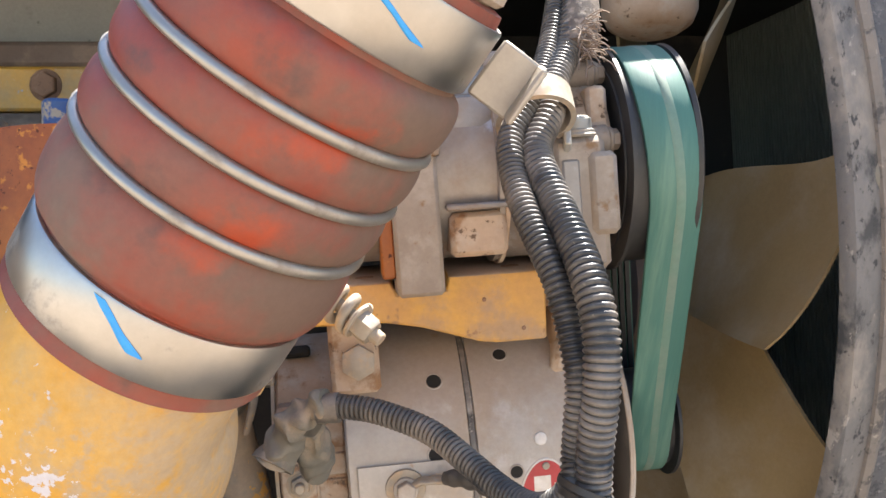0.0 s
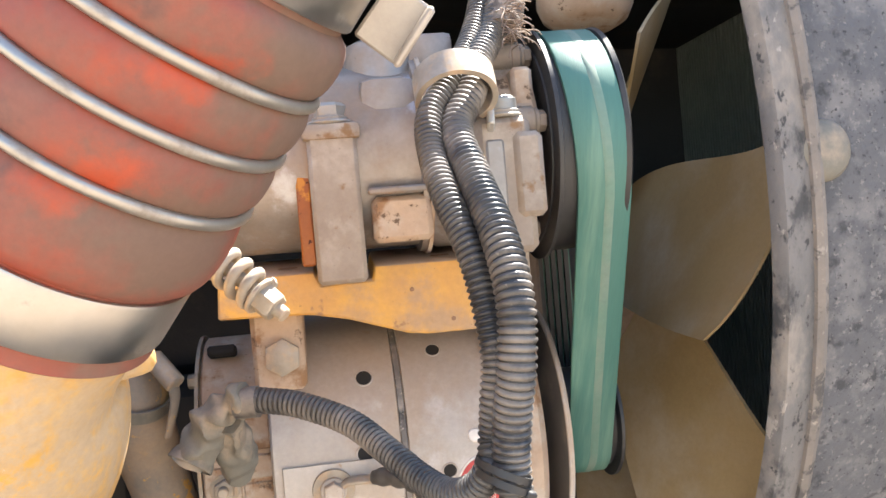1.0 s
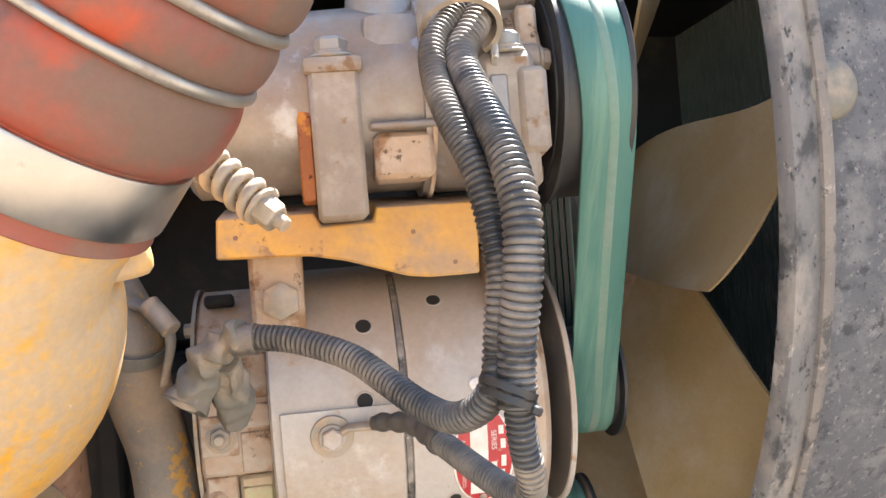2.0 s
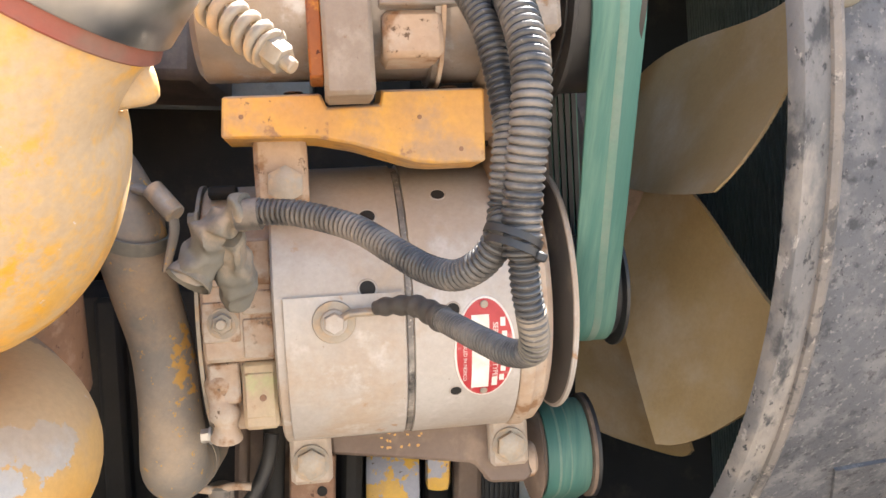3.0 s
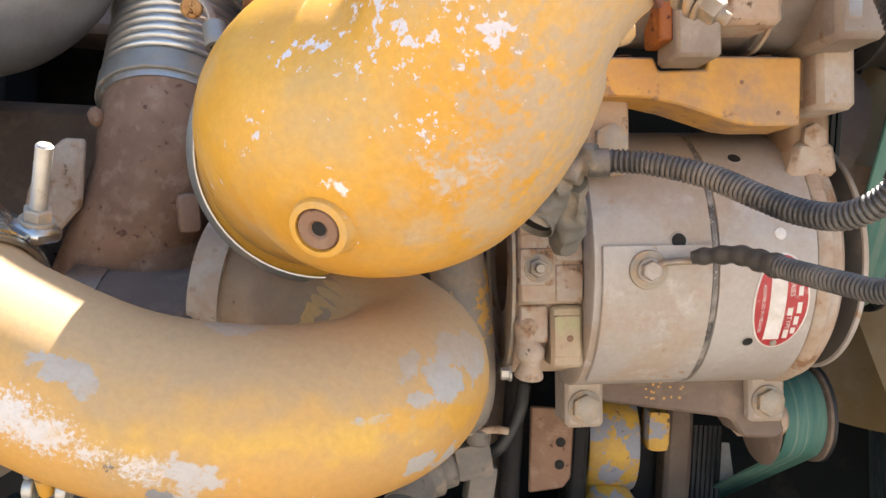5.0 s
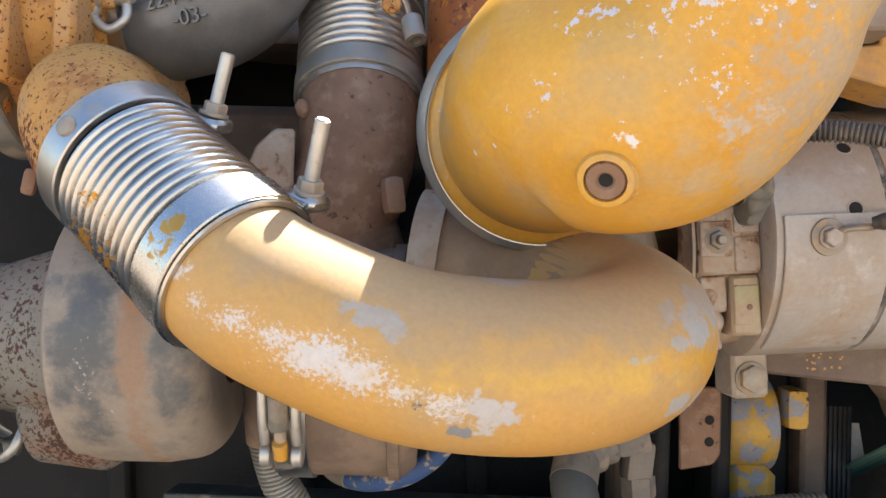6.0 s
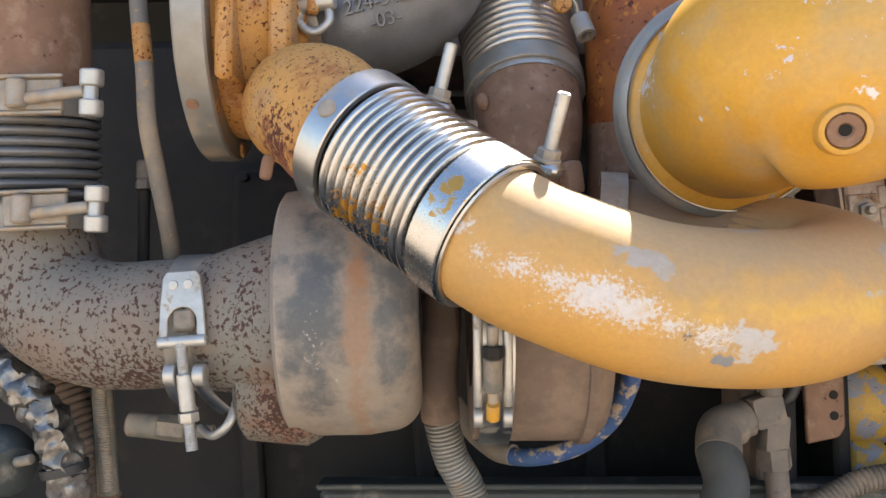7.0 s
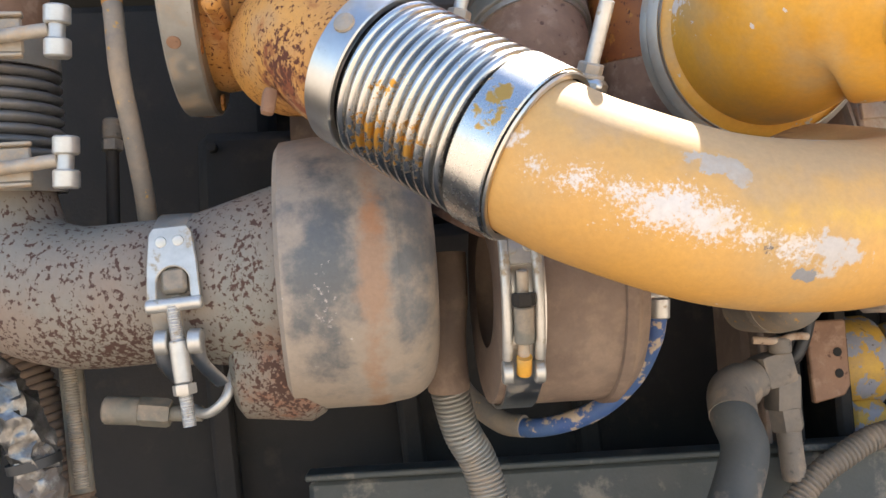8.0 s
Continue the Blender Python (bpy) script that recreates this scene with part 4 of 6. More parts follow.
def belt(circles, x0, x1, thick, shift=0.0):
    """A flat belt round two pulleys given as (y, z, r) in the engine's axes."""
    (ya, za, ra), (yb, zb, rb) = circles
    d = Vector((yb - ya, zb - za))
    base = math.atan2(d.y, d.x)
    off = math.acos((ra - rb) / d.length)
    pts = []
    for (yc, zc, r), a0, a1 in (((ya, za, ra), base + off, base + 2 * math.pi - off), ((yb, zb, rb), base - off, base + off)):
        for k in range(25):
            a = a0 + (a1 - a0) * k / 24
            pts.append((yc, zc, r, a))
    bm = bmesh.new()
    rings = []
    for yc, zc, r, a in pts:
        c, s = math.cos(a), math.sin(a)
        lean_t = min(1.0, max(0.0, (zc + r * s) / 0.34))
        lean = shift * lean_t * lean_t * (3 - 2 * lean_t)
        rings.append([bm.verts.new(E(x + lean, yc + (r + e) * c, zc + (r + e) * s)) for x, e in ((x0, 0), (x0, thick * 0.8), (x0 + 0.001, thick), (x1 - 0.001, thick), (x1, thick * 0.8), (x1, 0))])
    for i in range(len(rings)):
        r0, r1 = rings[i], rings[(i + 1) % len(rings)]
        for k in range(6):
            j = (k + 1) % 6
            bm.faces.new((r0[k], r0[j], r1[j], r1[k]))
    return bm


gb = thing("drive_belt", E(0.187, -0.05, -0.05), "worn green drive belt over the pulleys", "belt")
part("belt_body", belt(((CY, CZ, 0.0855), (0, 0, 0.0475)), 0.166, 0.206, 0.004, -0.022), belt_green, gb)

# ---- lower pulley ----
PY, PZ, PR = 0.125, -0.180, 0.0465
low = thing("idler_pulley", E(0.19, PY, PZ - 0.05), "small dusty steel idler pulley under the alternator", "pulley")
part("wheel", lathe([(0.150, 0.0), (0.150, 0.020), (0.153, 0.040), (0.158, PR + 0.008), (0.161, PR + 0.010), (0.164, PR), (0.214, PR), (0.215, PR + 0.008), (0.219, PR + 0.008), (0.220, PR + 0.004), (0.218, 0.02), (0.218, 0.0)], E(0, PY, PZ), ENG_X, 64), brown_iron, low)
part("rim_lip", lathe([(0.2185, PR - 0.002), (0.2185, PR + 0.0085), (0.2225, PR + 0.0085), (0.2225, PR - 0.002)], E(0, PY, PZ), ENG_X, 64, closed=True), black_rubber, low)
part("axle_bolt", hexa(E(0.2185, PY, PZ), E(0.230, PY, PZ), 0.011), bolt_steel, low)
gb2 = thing("drive_belt", E(0.187, 0.4, -0.6), "worn green drive belt on the lower pulley", "belt")
LOWB = ((PY, PZ, PR), (0.66, -0.37, 0.10))
part("belt_body", belt(LOWB, 0.167, 0.213, 0.004), belt_green, gb2)
crank = thing("crank_pulley", E(0.19, 0.66, -0.47), "near-black crankshaft pulley", "pulley")
part("wheel", lathe([(0.150, 0.0), (0.150, 0.09), (0.160, 0.107), (0.164, 0.0995), (0.216, 0.0995), (0.220, 0.107), (0.222, 0.0)], E(0, 0.66, -0.37), ENG_X, 56), dark_iron, crank)

# ---- fan, shroud, radiator ----
FY, FZ = 0.22, 0.12
fan = thing("cooling_fan", E(0.3, FY, FZ), "large dirty tan engine cooling fan at rest", "fan")
part("hub", lathe([(0.215, 0.0), (0.215, 0.055), (0.222, 0.062), (0.236, 0.064), (0.240, 0.098), (0.248, 0.104), (0.300, 0.104), (0.320, 0.09), (0.33, 0.0)], E(0, FY, FZ), ENG_X, 56), brown_iron, fan, "brown dusty fan hub")


def blade(theta):
    """A broad twisted blade; theta turns it round the hub."""
    bm = bmesh.new()
    nr, nc = 16, 14
    grid = []
    for side in (0, 1):
        rows = []
        for i in range(nr + 1):
            u = i / nr
            row = []
            for j in range(nc + 1):
                w = j / nc
                r = 0.095 + (0.252 - 0.012 * abs(2 * w - 1) ** 5) * u
                low, high = 195 - 5.5 * u, 161 - 38 * (1 - u) ** 1.8
                a = radians(theta + low + (high - low) * w)
                x = 0.270 + (0.032 + 0.058 * u) * math.sin(math.pi / 2 * w)
                row.append(bm.verts.new(E(x + side * 0.0035, FY + r * math.cos(a), FZ + r * math.sin(a))))
            rows.append(row)
        grid.append(rows)
    for i in range(nr):
        for j in range(nc):
            for side in (0, 1):
                g = grid[side]
                f = (g[i][j], g[i][j + 1], g[i + 1][j + 1], g[i + 1][j])
                bm.faces.new(f if side else f[::-1])
    edge = [(i, 0) for i in range(nr + 1)] + [(nr, j) for j in range(1, nc + 1)] + [(i, nc) for i in range(nr - 1, -1, -1)] + [(0, j) for j in range(nc - 1, 0, -1)]
    for (i0, j0), (i1, j1) in zip(edge, edge[1:] + edge[:1]):
        bm.faces.new((grid[0][i0][j0], grid[0][i1][j1], grid[1][i1][j1], grid[1][i0][j0]))
    return bm


for k in range(7):
    part("blade", blade(-2.0 + 360 / 7 * k), fan_paint, fan)

SH_D = (ENG_X + ENG_Y * 0.10 + ENG_Z * 0.044).normalized()
SH_C = E(0.219, 0.399, 0.231)
SH_R = 0.632


def sh_lathe(profile, seg=160, arc=(73, 160), closed=True):
    """Part of the shroud: pairs of way along its axis and height over its rim."""
    return lathe([(s, SH_R + h) for s, h in profile], SH_C, SH_D, seg, arc, up=ENG_Z, closed=closed)


shroud = thing("fan_shroud", E(0.4, -0.2, -0.3), "weathered grey rubber-edged fan shroud", "shroud")
part("rubber_edge", sh_lathe([(0, -0.012), (0, -0.003), (0.004, 0.002), (0.028, 0.004), (0.034, 0.0), (0.034, -0.012)]), shroud_rubber, shroud, "cracked grey rubber edge strip")
part("barrel", sh_lathe([(0.031, -0.012), (0.031, -0.004), (0.035, -0.002), (0.36, -0.002), (0.36, -0.012)]), shroud_panel, shroud)
rad = thing("radiator", E(0.66, FY, -0.6), "black radiator core behind the fan", "radiator")
part("core", ebox(0.63, 0.70, -0.25, 0.75, -0.6, 0.75, 0.004), mesh_black, rad)

# ---- wiring loom ----
loom = thing("wiring_loom", (0.085, 0.52, 1.37), "black corrugated conduits tied together, dusty", "cable loom")
A = [(0.106, 0.725, 1.76), (0.095, 0.70, 1.716), (0.081, 0.67, 1.687), (0.075, 0.645, 1.663), (0.063, 0.62, 1.633), (0.072, 0.58, 1.597), (0.082, 0.54, 1.562), (0.088, 0.52, 1.528), (0.088, 0.515, 1.495), (0.086, 0.518, 1.47), (0.085, 0.522, 1.444), (0.086, 0.522, 1.424)]
AT = [(0.086, 0.522, 1.426), (0.089, 0.527, 1.405), (0.094, 0.535, 1.386), (0.096, 0.55, 1.371), (0.087, 0.575, 1.366), (0.075, 0.6, 1.369), (0.058, 0.64, 1.375), (0.048, 0.66, 1.379)]
B = [(0.092, 0.735, 1.76), (0.082, 0.702, 1.718), (0.070, 0.67, 1.687), (0.06, 0.645, 1.667), (0.046, 0.625, 1.643), (0.046, 0.605, 1.617), (0.054, 0.575, 1.586), (0.067, 0.55, 1.553), (0.075, 0.54, 1.521), (0.079, 0.534, 1.495), (0.078, 0.532, 1.474), (0.077, 0.535, 1.45), (0.075, 0.53, 1.436), (0.067, 0.54, 1.421), (0.053, 0.56, 1.412), (0.036, 0.585, 1.415), (0.016, 0.61, 1.4255), (-0.01, 0.635, 1.4395), (-0.046, 0.655, 1.4485), (-0.07, 0.665, 1.45), (-0.087, 0.672, 1.45)]
for way, r, pitch in ((A, 0.0112, 0.0046), (AT, 0.0087, 0.0038), (B, 0.0094, 0.0040)):
    tube = part("conduit", ribbed(spline(way, 10), r, pitch, 0.0024), conduit, loom)
    # Added black core: groove shade and bare black plastic put into one colour.
    part("groove_dark_core", sweep(resample(spline(way, 10), 0.004), r - 0.0014, 16), black_rubber, tube)

# ---- lower rubber hose ----
lh = thing("coolant_hose", (-0.175, 0.83, 1.2), "dusty grey rubber hose with scuffed yellow paint", "hose")
part("hose_body", sweep(spline([(-0.27, 0.83, 1.52), (-0.235, 0.805, 1.49), (-0.209, 0.79, 1.455), (-0.201, 0.786, 1.431), (-0.194, 0.805, 1.385), (-0.182, 0.812, 1.342), (-0.175, 0.815, 1.293), (-0.173, 0.82, 1.253), (-0.175, 0.835, 1.232), (-0.177, 0.865, 1.226), (-0.18, 0.95, 1.226)], 8), lambda u, L: 0.028 + 0.002 * math.sin(9 * u), 28), rubber_hose, lh, origin=(0, 0, 0))

# ---- thin pipe, blue hose, brown hose, rail ----
tp = thing("vent_pipe", (-0.8, 0.75, 1.33), "thin dusty metal pipe with a yellow painted section", "pipe")
part("tube", sweep(spline([(-0.817, 0.71, 1.64), (-0.815, 0.71, 1.571), (-0.806, 0.705, 1.504), (-0.8, 0.7, 1.448), (-0.796, 0.72, 1.398), (-0.795, 0.75, 1.346), (-0.799, 0.78, 1.30)], 8), 0.0085, 20), rubber_hose, tp)
bh = thing("blue_hose", (-0.44, 0.84, 1.1), "blue rubber hose with flaking dust", "hose")
part("hose_body", sweep(spline([(-0.344, 0.745, 1.224), (-0.347, 0.76, 1.197), (-0.362, 0.785, 1.161), (-0.394, 0.81, 1.132), (-0.436, 0.84, 1.117), (-0.468, 0.87, 1.118), (-0.501, 0.9, 1.14)], 8), 0.0095, 20), blue_hose_mat, bh)
bw = thing("brown_hose", (-0.51, 0.82, 1.05), "brown dusty hose with coiled guard", "hose")
part("hose_body", sweep(spline([(-0.529, 0.8, 1.29), (-0.529, 0.8, 1.251), (-0.533, 0.8, 1.207), (-0.531, 0.81, 1.161)], 8), 0.02, 24), brown_iron, bw)
part("coil_guard", ribbed(spline([(-0.531, 0.81, 1.161), (-0.521, 0.82, 1.121), (-0.502, 0.83, 1.08), (-0.486, 0.83, 1.0)], 8), 0.0185, 0.0045, 0.0025, 20), dull_steel, bw)
WRAP = [(-0.198, 0.932, 1.140), (-0.216, 0.922, 1.132), (-0.224, 0.900, 1.110), (-0.222, 0.880, 1.080), (-0.240, 0.860, 1.045), (-0.275, 0.83, 0.995), (-0.32, 0.79, 0.93), (-0.36, 0.76, 0.86)]
wr = thing("wrapped_hose", (-0.3, 0.68, 1.06), "black hose wrapped in dusty tape", "hose")
part("hose_body", sweep(spline(WRAP, 8), 0.0245, 28), wrap_mat, wr)
rail = thing("frame_rail", (-0.2, 0.98, 0.9), "dark dusty steel frame rail", "rail")
part("beam", wbox(-0.685, 0.5, 0.978, 1.015, 0.92, 1.056, 0.006), rail_mat, rail)
part("top_flange", wbox(-0.688, 0.502, 0.968, 1.020, 1.0565, 1.064, 0.002), rail_mat, rail)
part("tape_end", sweep(spline(WRAP[:3], 6), 0.0256, 28), fitting_grey, wr)

rc = thing("rail_conduit", (-0.08, 0.945, 1.03), "dusty grey corrugated conduit lying on the rail", "hose")
part("sleeve", ribbed(spline([(0.06, 0.955, 1.083), (-0.036, 0.948, 1.074), (-0.085, 0.943, 1.054), (-0.125, 0.938, 1.030), (-0.17, 0.93, 0.985), (-0.22, 0.92, 0.93)], 8), 0.0145, 0.0060, 0.0030, 18), fitting_grey, rc)

# ---- alternator details ----
def curved(x0, x1, a0, a1, r0, r1, seg=20, ax=(0.0, 0.0)):
    """A plate bent round the alternator, from angle a0 (90 faces out) to a1."""
    return lathe([(x0, r0), (x0, r1 - 0.0008), (x0 + 0.0008, r1), (x1 - 0.0008, r1), (x1, r1 - 0.0008), (x1, r0)], E(0, *ax), ENG_X, seg, (a0, a1), up=ENG_Z, closed=True)


def on_drum(x, z, r=0.119):
    """A place on the drum's outer face with its normal."""
    y = -math.sqrt(max(r * r - z * z, 0))
    return E(x, y, z), (ENG_Y * y + ENG_Z * z).normalized()


part("terminal_plate", curved(-0.080, 0.0125, 84, 152, 0.117, 0.1222), cast_alu, alt, "pale raised aluminium plate")
part("seam_strip", curved(0.0138, 0.0192, 20, 175, 0.115, 0.1181, 40), seam_mat, alt, "worn black rubber strip in the seam")
for x, z, r in ((-0.011, 0.072, 0.0062), (0.048, 0.087, 0.0056), (-0.015, 0.0165, 0.0062), (0.050, -0.004, 0.0052), (0.052, -0.071, 0.0045)):
    p, nrm = on_drum(x, z)
    rim = part("vent_hole", lathe([(-0.002, r), (0.0006, r), (0.0009, r * 1.12), (0.0003, r * 1.25)], p, nrm, 24), cast_alu, alt)
    # Black disc just above the drum; its colour is the hole's shade.
    part("hole_dark_disc", lathe([(0.0007, 0), (0.0007, r)], p, nrm, 24), gap_black, rim)
for x, z in ((-0.012, -0.093), (0.072, 0.021)):
    p, nrm = on_drum(x, z)
    part("rivet", lathe([(0.0, 0.0055), (0.0012, 0.005), (0.0018, 0.003), (0.0018, 0)], p, nrm, 20), tan_dust if z < 0 else label_white, alt)
part("mount_lug", ebox(-0.095, -0.055, -0.118, -0.05, 0.072, 0.136, 0.004), tan_dust, alt)
bolt(alt, E(-0.072, -0.118, 0.099), -ENG_Y, 0.0145, 0.008, washer=False)
part("mount_lug", ebox(0.094, 0.132, -0.092, -0.03, 0.076, 0.130, 0.011, 3), rear_brown, alt)
part("lug_web", prism([(0.088, 0.07), (0.134, 0.07), (0.130, 0.10), (0.096, 0.10)], 0.05, ENG @ pose(0, -0.100, 0), 0.005), tan_dust, alt)
bolt(alt, E(0.113, -0.092, 0.104), -ENG_Y, 0.0115, 0.007, tan_dust, washer=False)
for x0, x1 in ((-0.087, -0.050), (0.094, 0.130)):
    part("foot_lug", ebox(x0, x1, -0.002, 0.05, -0.162, -0.105, 0.004), cast_alu, alt)
    bolt(alt, E((x0 + x1) / 2, -0.003, -0.142), -ENG_Y, 0.0135, 0.008)
# rear end plates and nut
part("cover_plate", ebox(-0.1445, -0.0885, -0.0895, -0.06, -0.036, 0.0605, 0.003), tan_dust, alt)
for x0, x1, y, z0, z1, mt in ((-0.1435, -0.1145, -0.0915, -0.020, 0.012, tan_dust), (-0.1130, -0.0892, -0.0912, 0.0005, 0.0195, tan_dust), (-0.1130, -0.0892, -0.0912, -0.034, -0.0025, tan_dust), (-0.1435, -0.0892, -0.0916, 0.0235, 0.0585, tan_dust)):
    part("cover_panel", ebox(x0, x1, y, -0.07, z0, z1, 0.0012), mt, alt)
part("cover_plate", ebox(-0.143, -0.118, -0.0815, -0.05, -0.070, -0.037, 0.002), tan_dust, alt)
part("cover_plate", ebox(-0.1165, -0.0890, -0.0865, -0.05, -0.0915, -0.0375, 0.003), olive_dust, alt, "yellow-stained cover plate")
part("panel_edge", ebox(-0.1145, -0.0910, -0.0878, -0.06, -0.082, -0.046, 0.0012), olive_dust, alt)
p_h = E(-0.1005, -0.0880, -0.066)
part("small_hole", lathe([(0, 0.0028), (0.0006, 0.0024), (0.0004, 0)], p_h, -ENG_Y, 14), brown_rust, alt)
part("end_boss", sweep(spline([E(-0.134, -0.070, -0.050), E(-0.136, -0.074, -0.066), E(-0.132, -0.072, -0.082), E(-0.133, -0.066, -0.100)], 6), lambda u, L: 0.011 + 0.002 * math.sin(14 * u), 18), tan_dust, alt)
part("end_rim", lathe([(-0.149, 0.10), (-0.149, 0.1125), (-0.146, 0.1125), (-0.146, 0.10)], E(0, 0.004, 0), ENG_X, 72, up=ENG_Z, closed=True, scale=(0.97, 0.80)), bolt_steel, alt)
part("slot", ebox(-0.138, -0.114, -0.052, -0.040, 0.095, 0.104, 0.002, rot=(-22, 0, 0)), gap_black, alt)
bolt(alt, E(-0.128, -0.0905, -0.005), -ENG_Y, 0.0085, 0.006, shank=0.009)
part("washer", lathe([(0, 0.0125), (0.0015, 0.012), (0.0015, 0.004)], E(-0.128, -0.0905, -0.005), -ENG_Y, 24), bolt_steel, alt)
bolt(alt, E(-0.147, -0.055, 0.078), -ENG_X, 0.006, 0.006)
bolt(alt, E(-0.147, -0.05, -0.100), -ENG_X, 0.006, 0.007, bright_zinc)
# output terminal
tb = on_drum(-0.042, -0.007, 0.1222)
part("terminal_lug", lathe([(0, 0.0165), (0.002, 0.016), (0.0025, 0.006)], *tb, 28), bolt_steel, alt)
part("terminal_strap", sweep([tb[0] + tb[1] * 0.004, E(-0.030, -0.126, -0.001), E(-0.018, -0.130, 0.000), E(-0.008, -0.133, 0.000)], 0.0062, 14, flat=0.5), bolt_steel, alt)
bolt(alt, tb[0] + tb[1] * 0.003, tb[1], 0.0084, 0.007, cast_alu)

# base under the alternator
basep = thing("pivot_bracket", E(0.04, 0.06, -0.18), "brown dusty cast base plate with flecks of yellow paint", "bracket")
part("web", prism([(-0.052, -0.112), (0.128, -0.112), (0.136, -0.176), (0.128, -0.182), (0.094, -0.180), (0.080, -0.160), (-0.05, -0.140)], 0.05, ENG @ pose(0, 0.012, 0), 0.003), brown_iron, basep)
part("tube_end", cyl(E(0.092, 0.03, -0.165), E(0.142, 0.03, -0.165), 0.017, 28, 0.003), tan_dust, basep)
chips = bmesh.new()
rnd = random.Random(4)
for k in range(16):
    cx, cz = rnd.uniform(-0.006, 0.034), rnd.uniform(-0.140, -0.122)
    vs = [chips.verts.new(E(cx + rnd.uniform(0.0008, 0.0022) * math.cos(a), 0.0113, cz + rnd.uniform(0.0008, 0.002) * math.sin(a))) for a in (0, 1.2, 2.4, 3.7, 5.0)]
    chips.faces.new(vs)
tagged(part("paint_flecks", chips, yellow_cast, basep), kind="stuff")

# boots over the rear terminals
boots = thing("terminal_boots", E(-0.12, -0.16, 0.03), "grey dusty rubber terminal boots on the alternator", "boot")
b1 = sweep(spline([E(-0.096, -0.173, 0.077), E(-0.110, -0.168, 0.073), E(-0.122, -0.161, 0.064), E(-0.132, -0.154, 0.050), E(-0.139, -0.149, 0.038)], 10), lambda u, L: 0.0105 + 0.0045 * u ** 1.5 + 0.0016 * math.sin(26 * u), 32)
b2 = sweep(spline([E(-0.113, -0.163, 0.062), E(-0.112, -0.152, 0.052), E(-0.112, -0.140, 0.040), E(-0.112, -0.128, 0.026), E(-0.112, -0.118, 0.021)], 10), lambda u, L: 0.0105 + 0.004 * min(1, 2.2 * u) - (0.004 if u > 0.95 else 0), 26)
for bm_ in (b1, b2):
    for v in bm_.verts:
        v.co += Vector(noise.noise_vector(v.co * 52)) * 0.0062 + Vector(noise.noise_vector(v.co * 120)) * 0.0026
part("boot", b1, boot_rubber, boots)
part("boot_mouth", lathe([(-0.003, 0.0135), (0.003, 0.0165), (0.008, 0.0175), (0.0085, 0.0165), (0.003, 0.0145)], E(-0.139, -0.149, 0.038), -ENG_X * 0.5 - ENG_Z * 0.8 - ENG_Y * 0.35, 28), boot_rubber, boots)
part("mouth_inside", lathe([(0.004, 0.0), (0.004, 0.0145)], E(-0.139, -0.149, 0.038), -ENG_X * 0.5 - ENG_Z * 0.8 - ENG_Y * 0.35, 24), gap_black, boots)
part("boot", b2, boot_rubber, boots)
part("boot_collar", sweep(spline([E(-0.088, -0.176, 0.0765), E(-0.104, -0.172, 0.076)], 4), 0.0112, 20), conduit, boots)

# data plate: an oval bent to the drum
DX, DZ0, DA, DB = 0.0745, -0.0385, 0.0245, 0.0445
plate = thing("data_plate", on_drum(DX, DZ0)[0], "oval red data plate with white print on the alternator", "label plate")


def bent(x, arc, lift):
    """x along the shaft and arc length down the drum from the plate's middle."""
    a0 = math.asin(DZ0 / 0.119)
    a = a0 + arc / 0.119
    r = 0.119 + lift
    return E(x, -r * math.cos(a), r * math.sin(a))


def oval(sx, sy, lift, n=48):
    bm = bmesh.new()
    rings = [[bm.verts.new(bent(DX + sx * q * math.cos(2 * math.pi * k / n), sy * q * math.sin(2 * math.pi * k / n), lift if q < 1.0 else 0.0002)) for k in range(n)] for q in (1.0, 0.985, 0.75, 0.5, 0.25)]
    mid_v = bm.verts.new(bent(DX, 0, lift))
    for r0, r1 in zip(rings, rings[1:]):
        for k in range(n):
            bm.faces.new((r0[k], r0[(k + 1) % n], r1[(k + 1) % n], r1[k]))
    for k in range(n):
        bm.faces.new((rings[-1][k], rings[-1][(k + 1) % n], mid_v))
    return bm


def patch(x0, x1, a0, a1, lift, n=8):
    bm = bmesh.new()
    rows = [[bm.verts.new(bent(x, a0 + (a1 - a0) * i / n, lift)) for x in (x0, x1)] for i in range(n + 1)]
    for r0, r1 in zip(rows, rows[1:]):
        bm.faces.new((r0[0], r0[1], r1[1], r1[0]))
    return bm


part("white_border", oval(DA, DB, 0.0008), label_white, plate)
part("red_field", oval(DA - 0.0015, DB - 0.0015, 0.0011), label_red, plate)
part("blank_panel", patch(DX - 0.0105, DX + 0.0035, -0.034, 0.030, 0.0014), label_white, plate)
part("small_panel", patch(DX + 0.006, DX + 0.0105, -0.033, -0.024, 0.0014), label_white, plate)
part("small_panel", patch(DX + 0.006, DX + 0.0105, -0.010, -0.003, 0.0014), label_white, plate)
for a0, a1 in ((0.020, 0.027), (0.008, 0.016), (-0.008, 0.002), (-0.019, -0.011), (-0.028, -0.022)):
    part("print_bar", patch(DX + 0.0145 - abs(a0 + 0.002) * 0.10, DX + 0.0185 - abs(a0 + 0.002) * 0.10, a0, a1, 0.0014), label_white, plate)


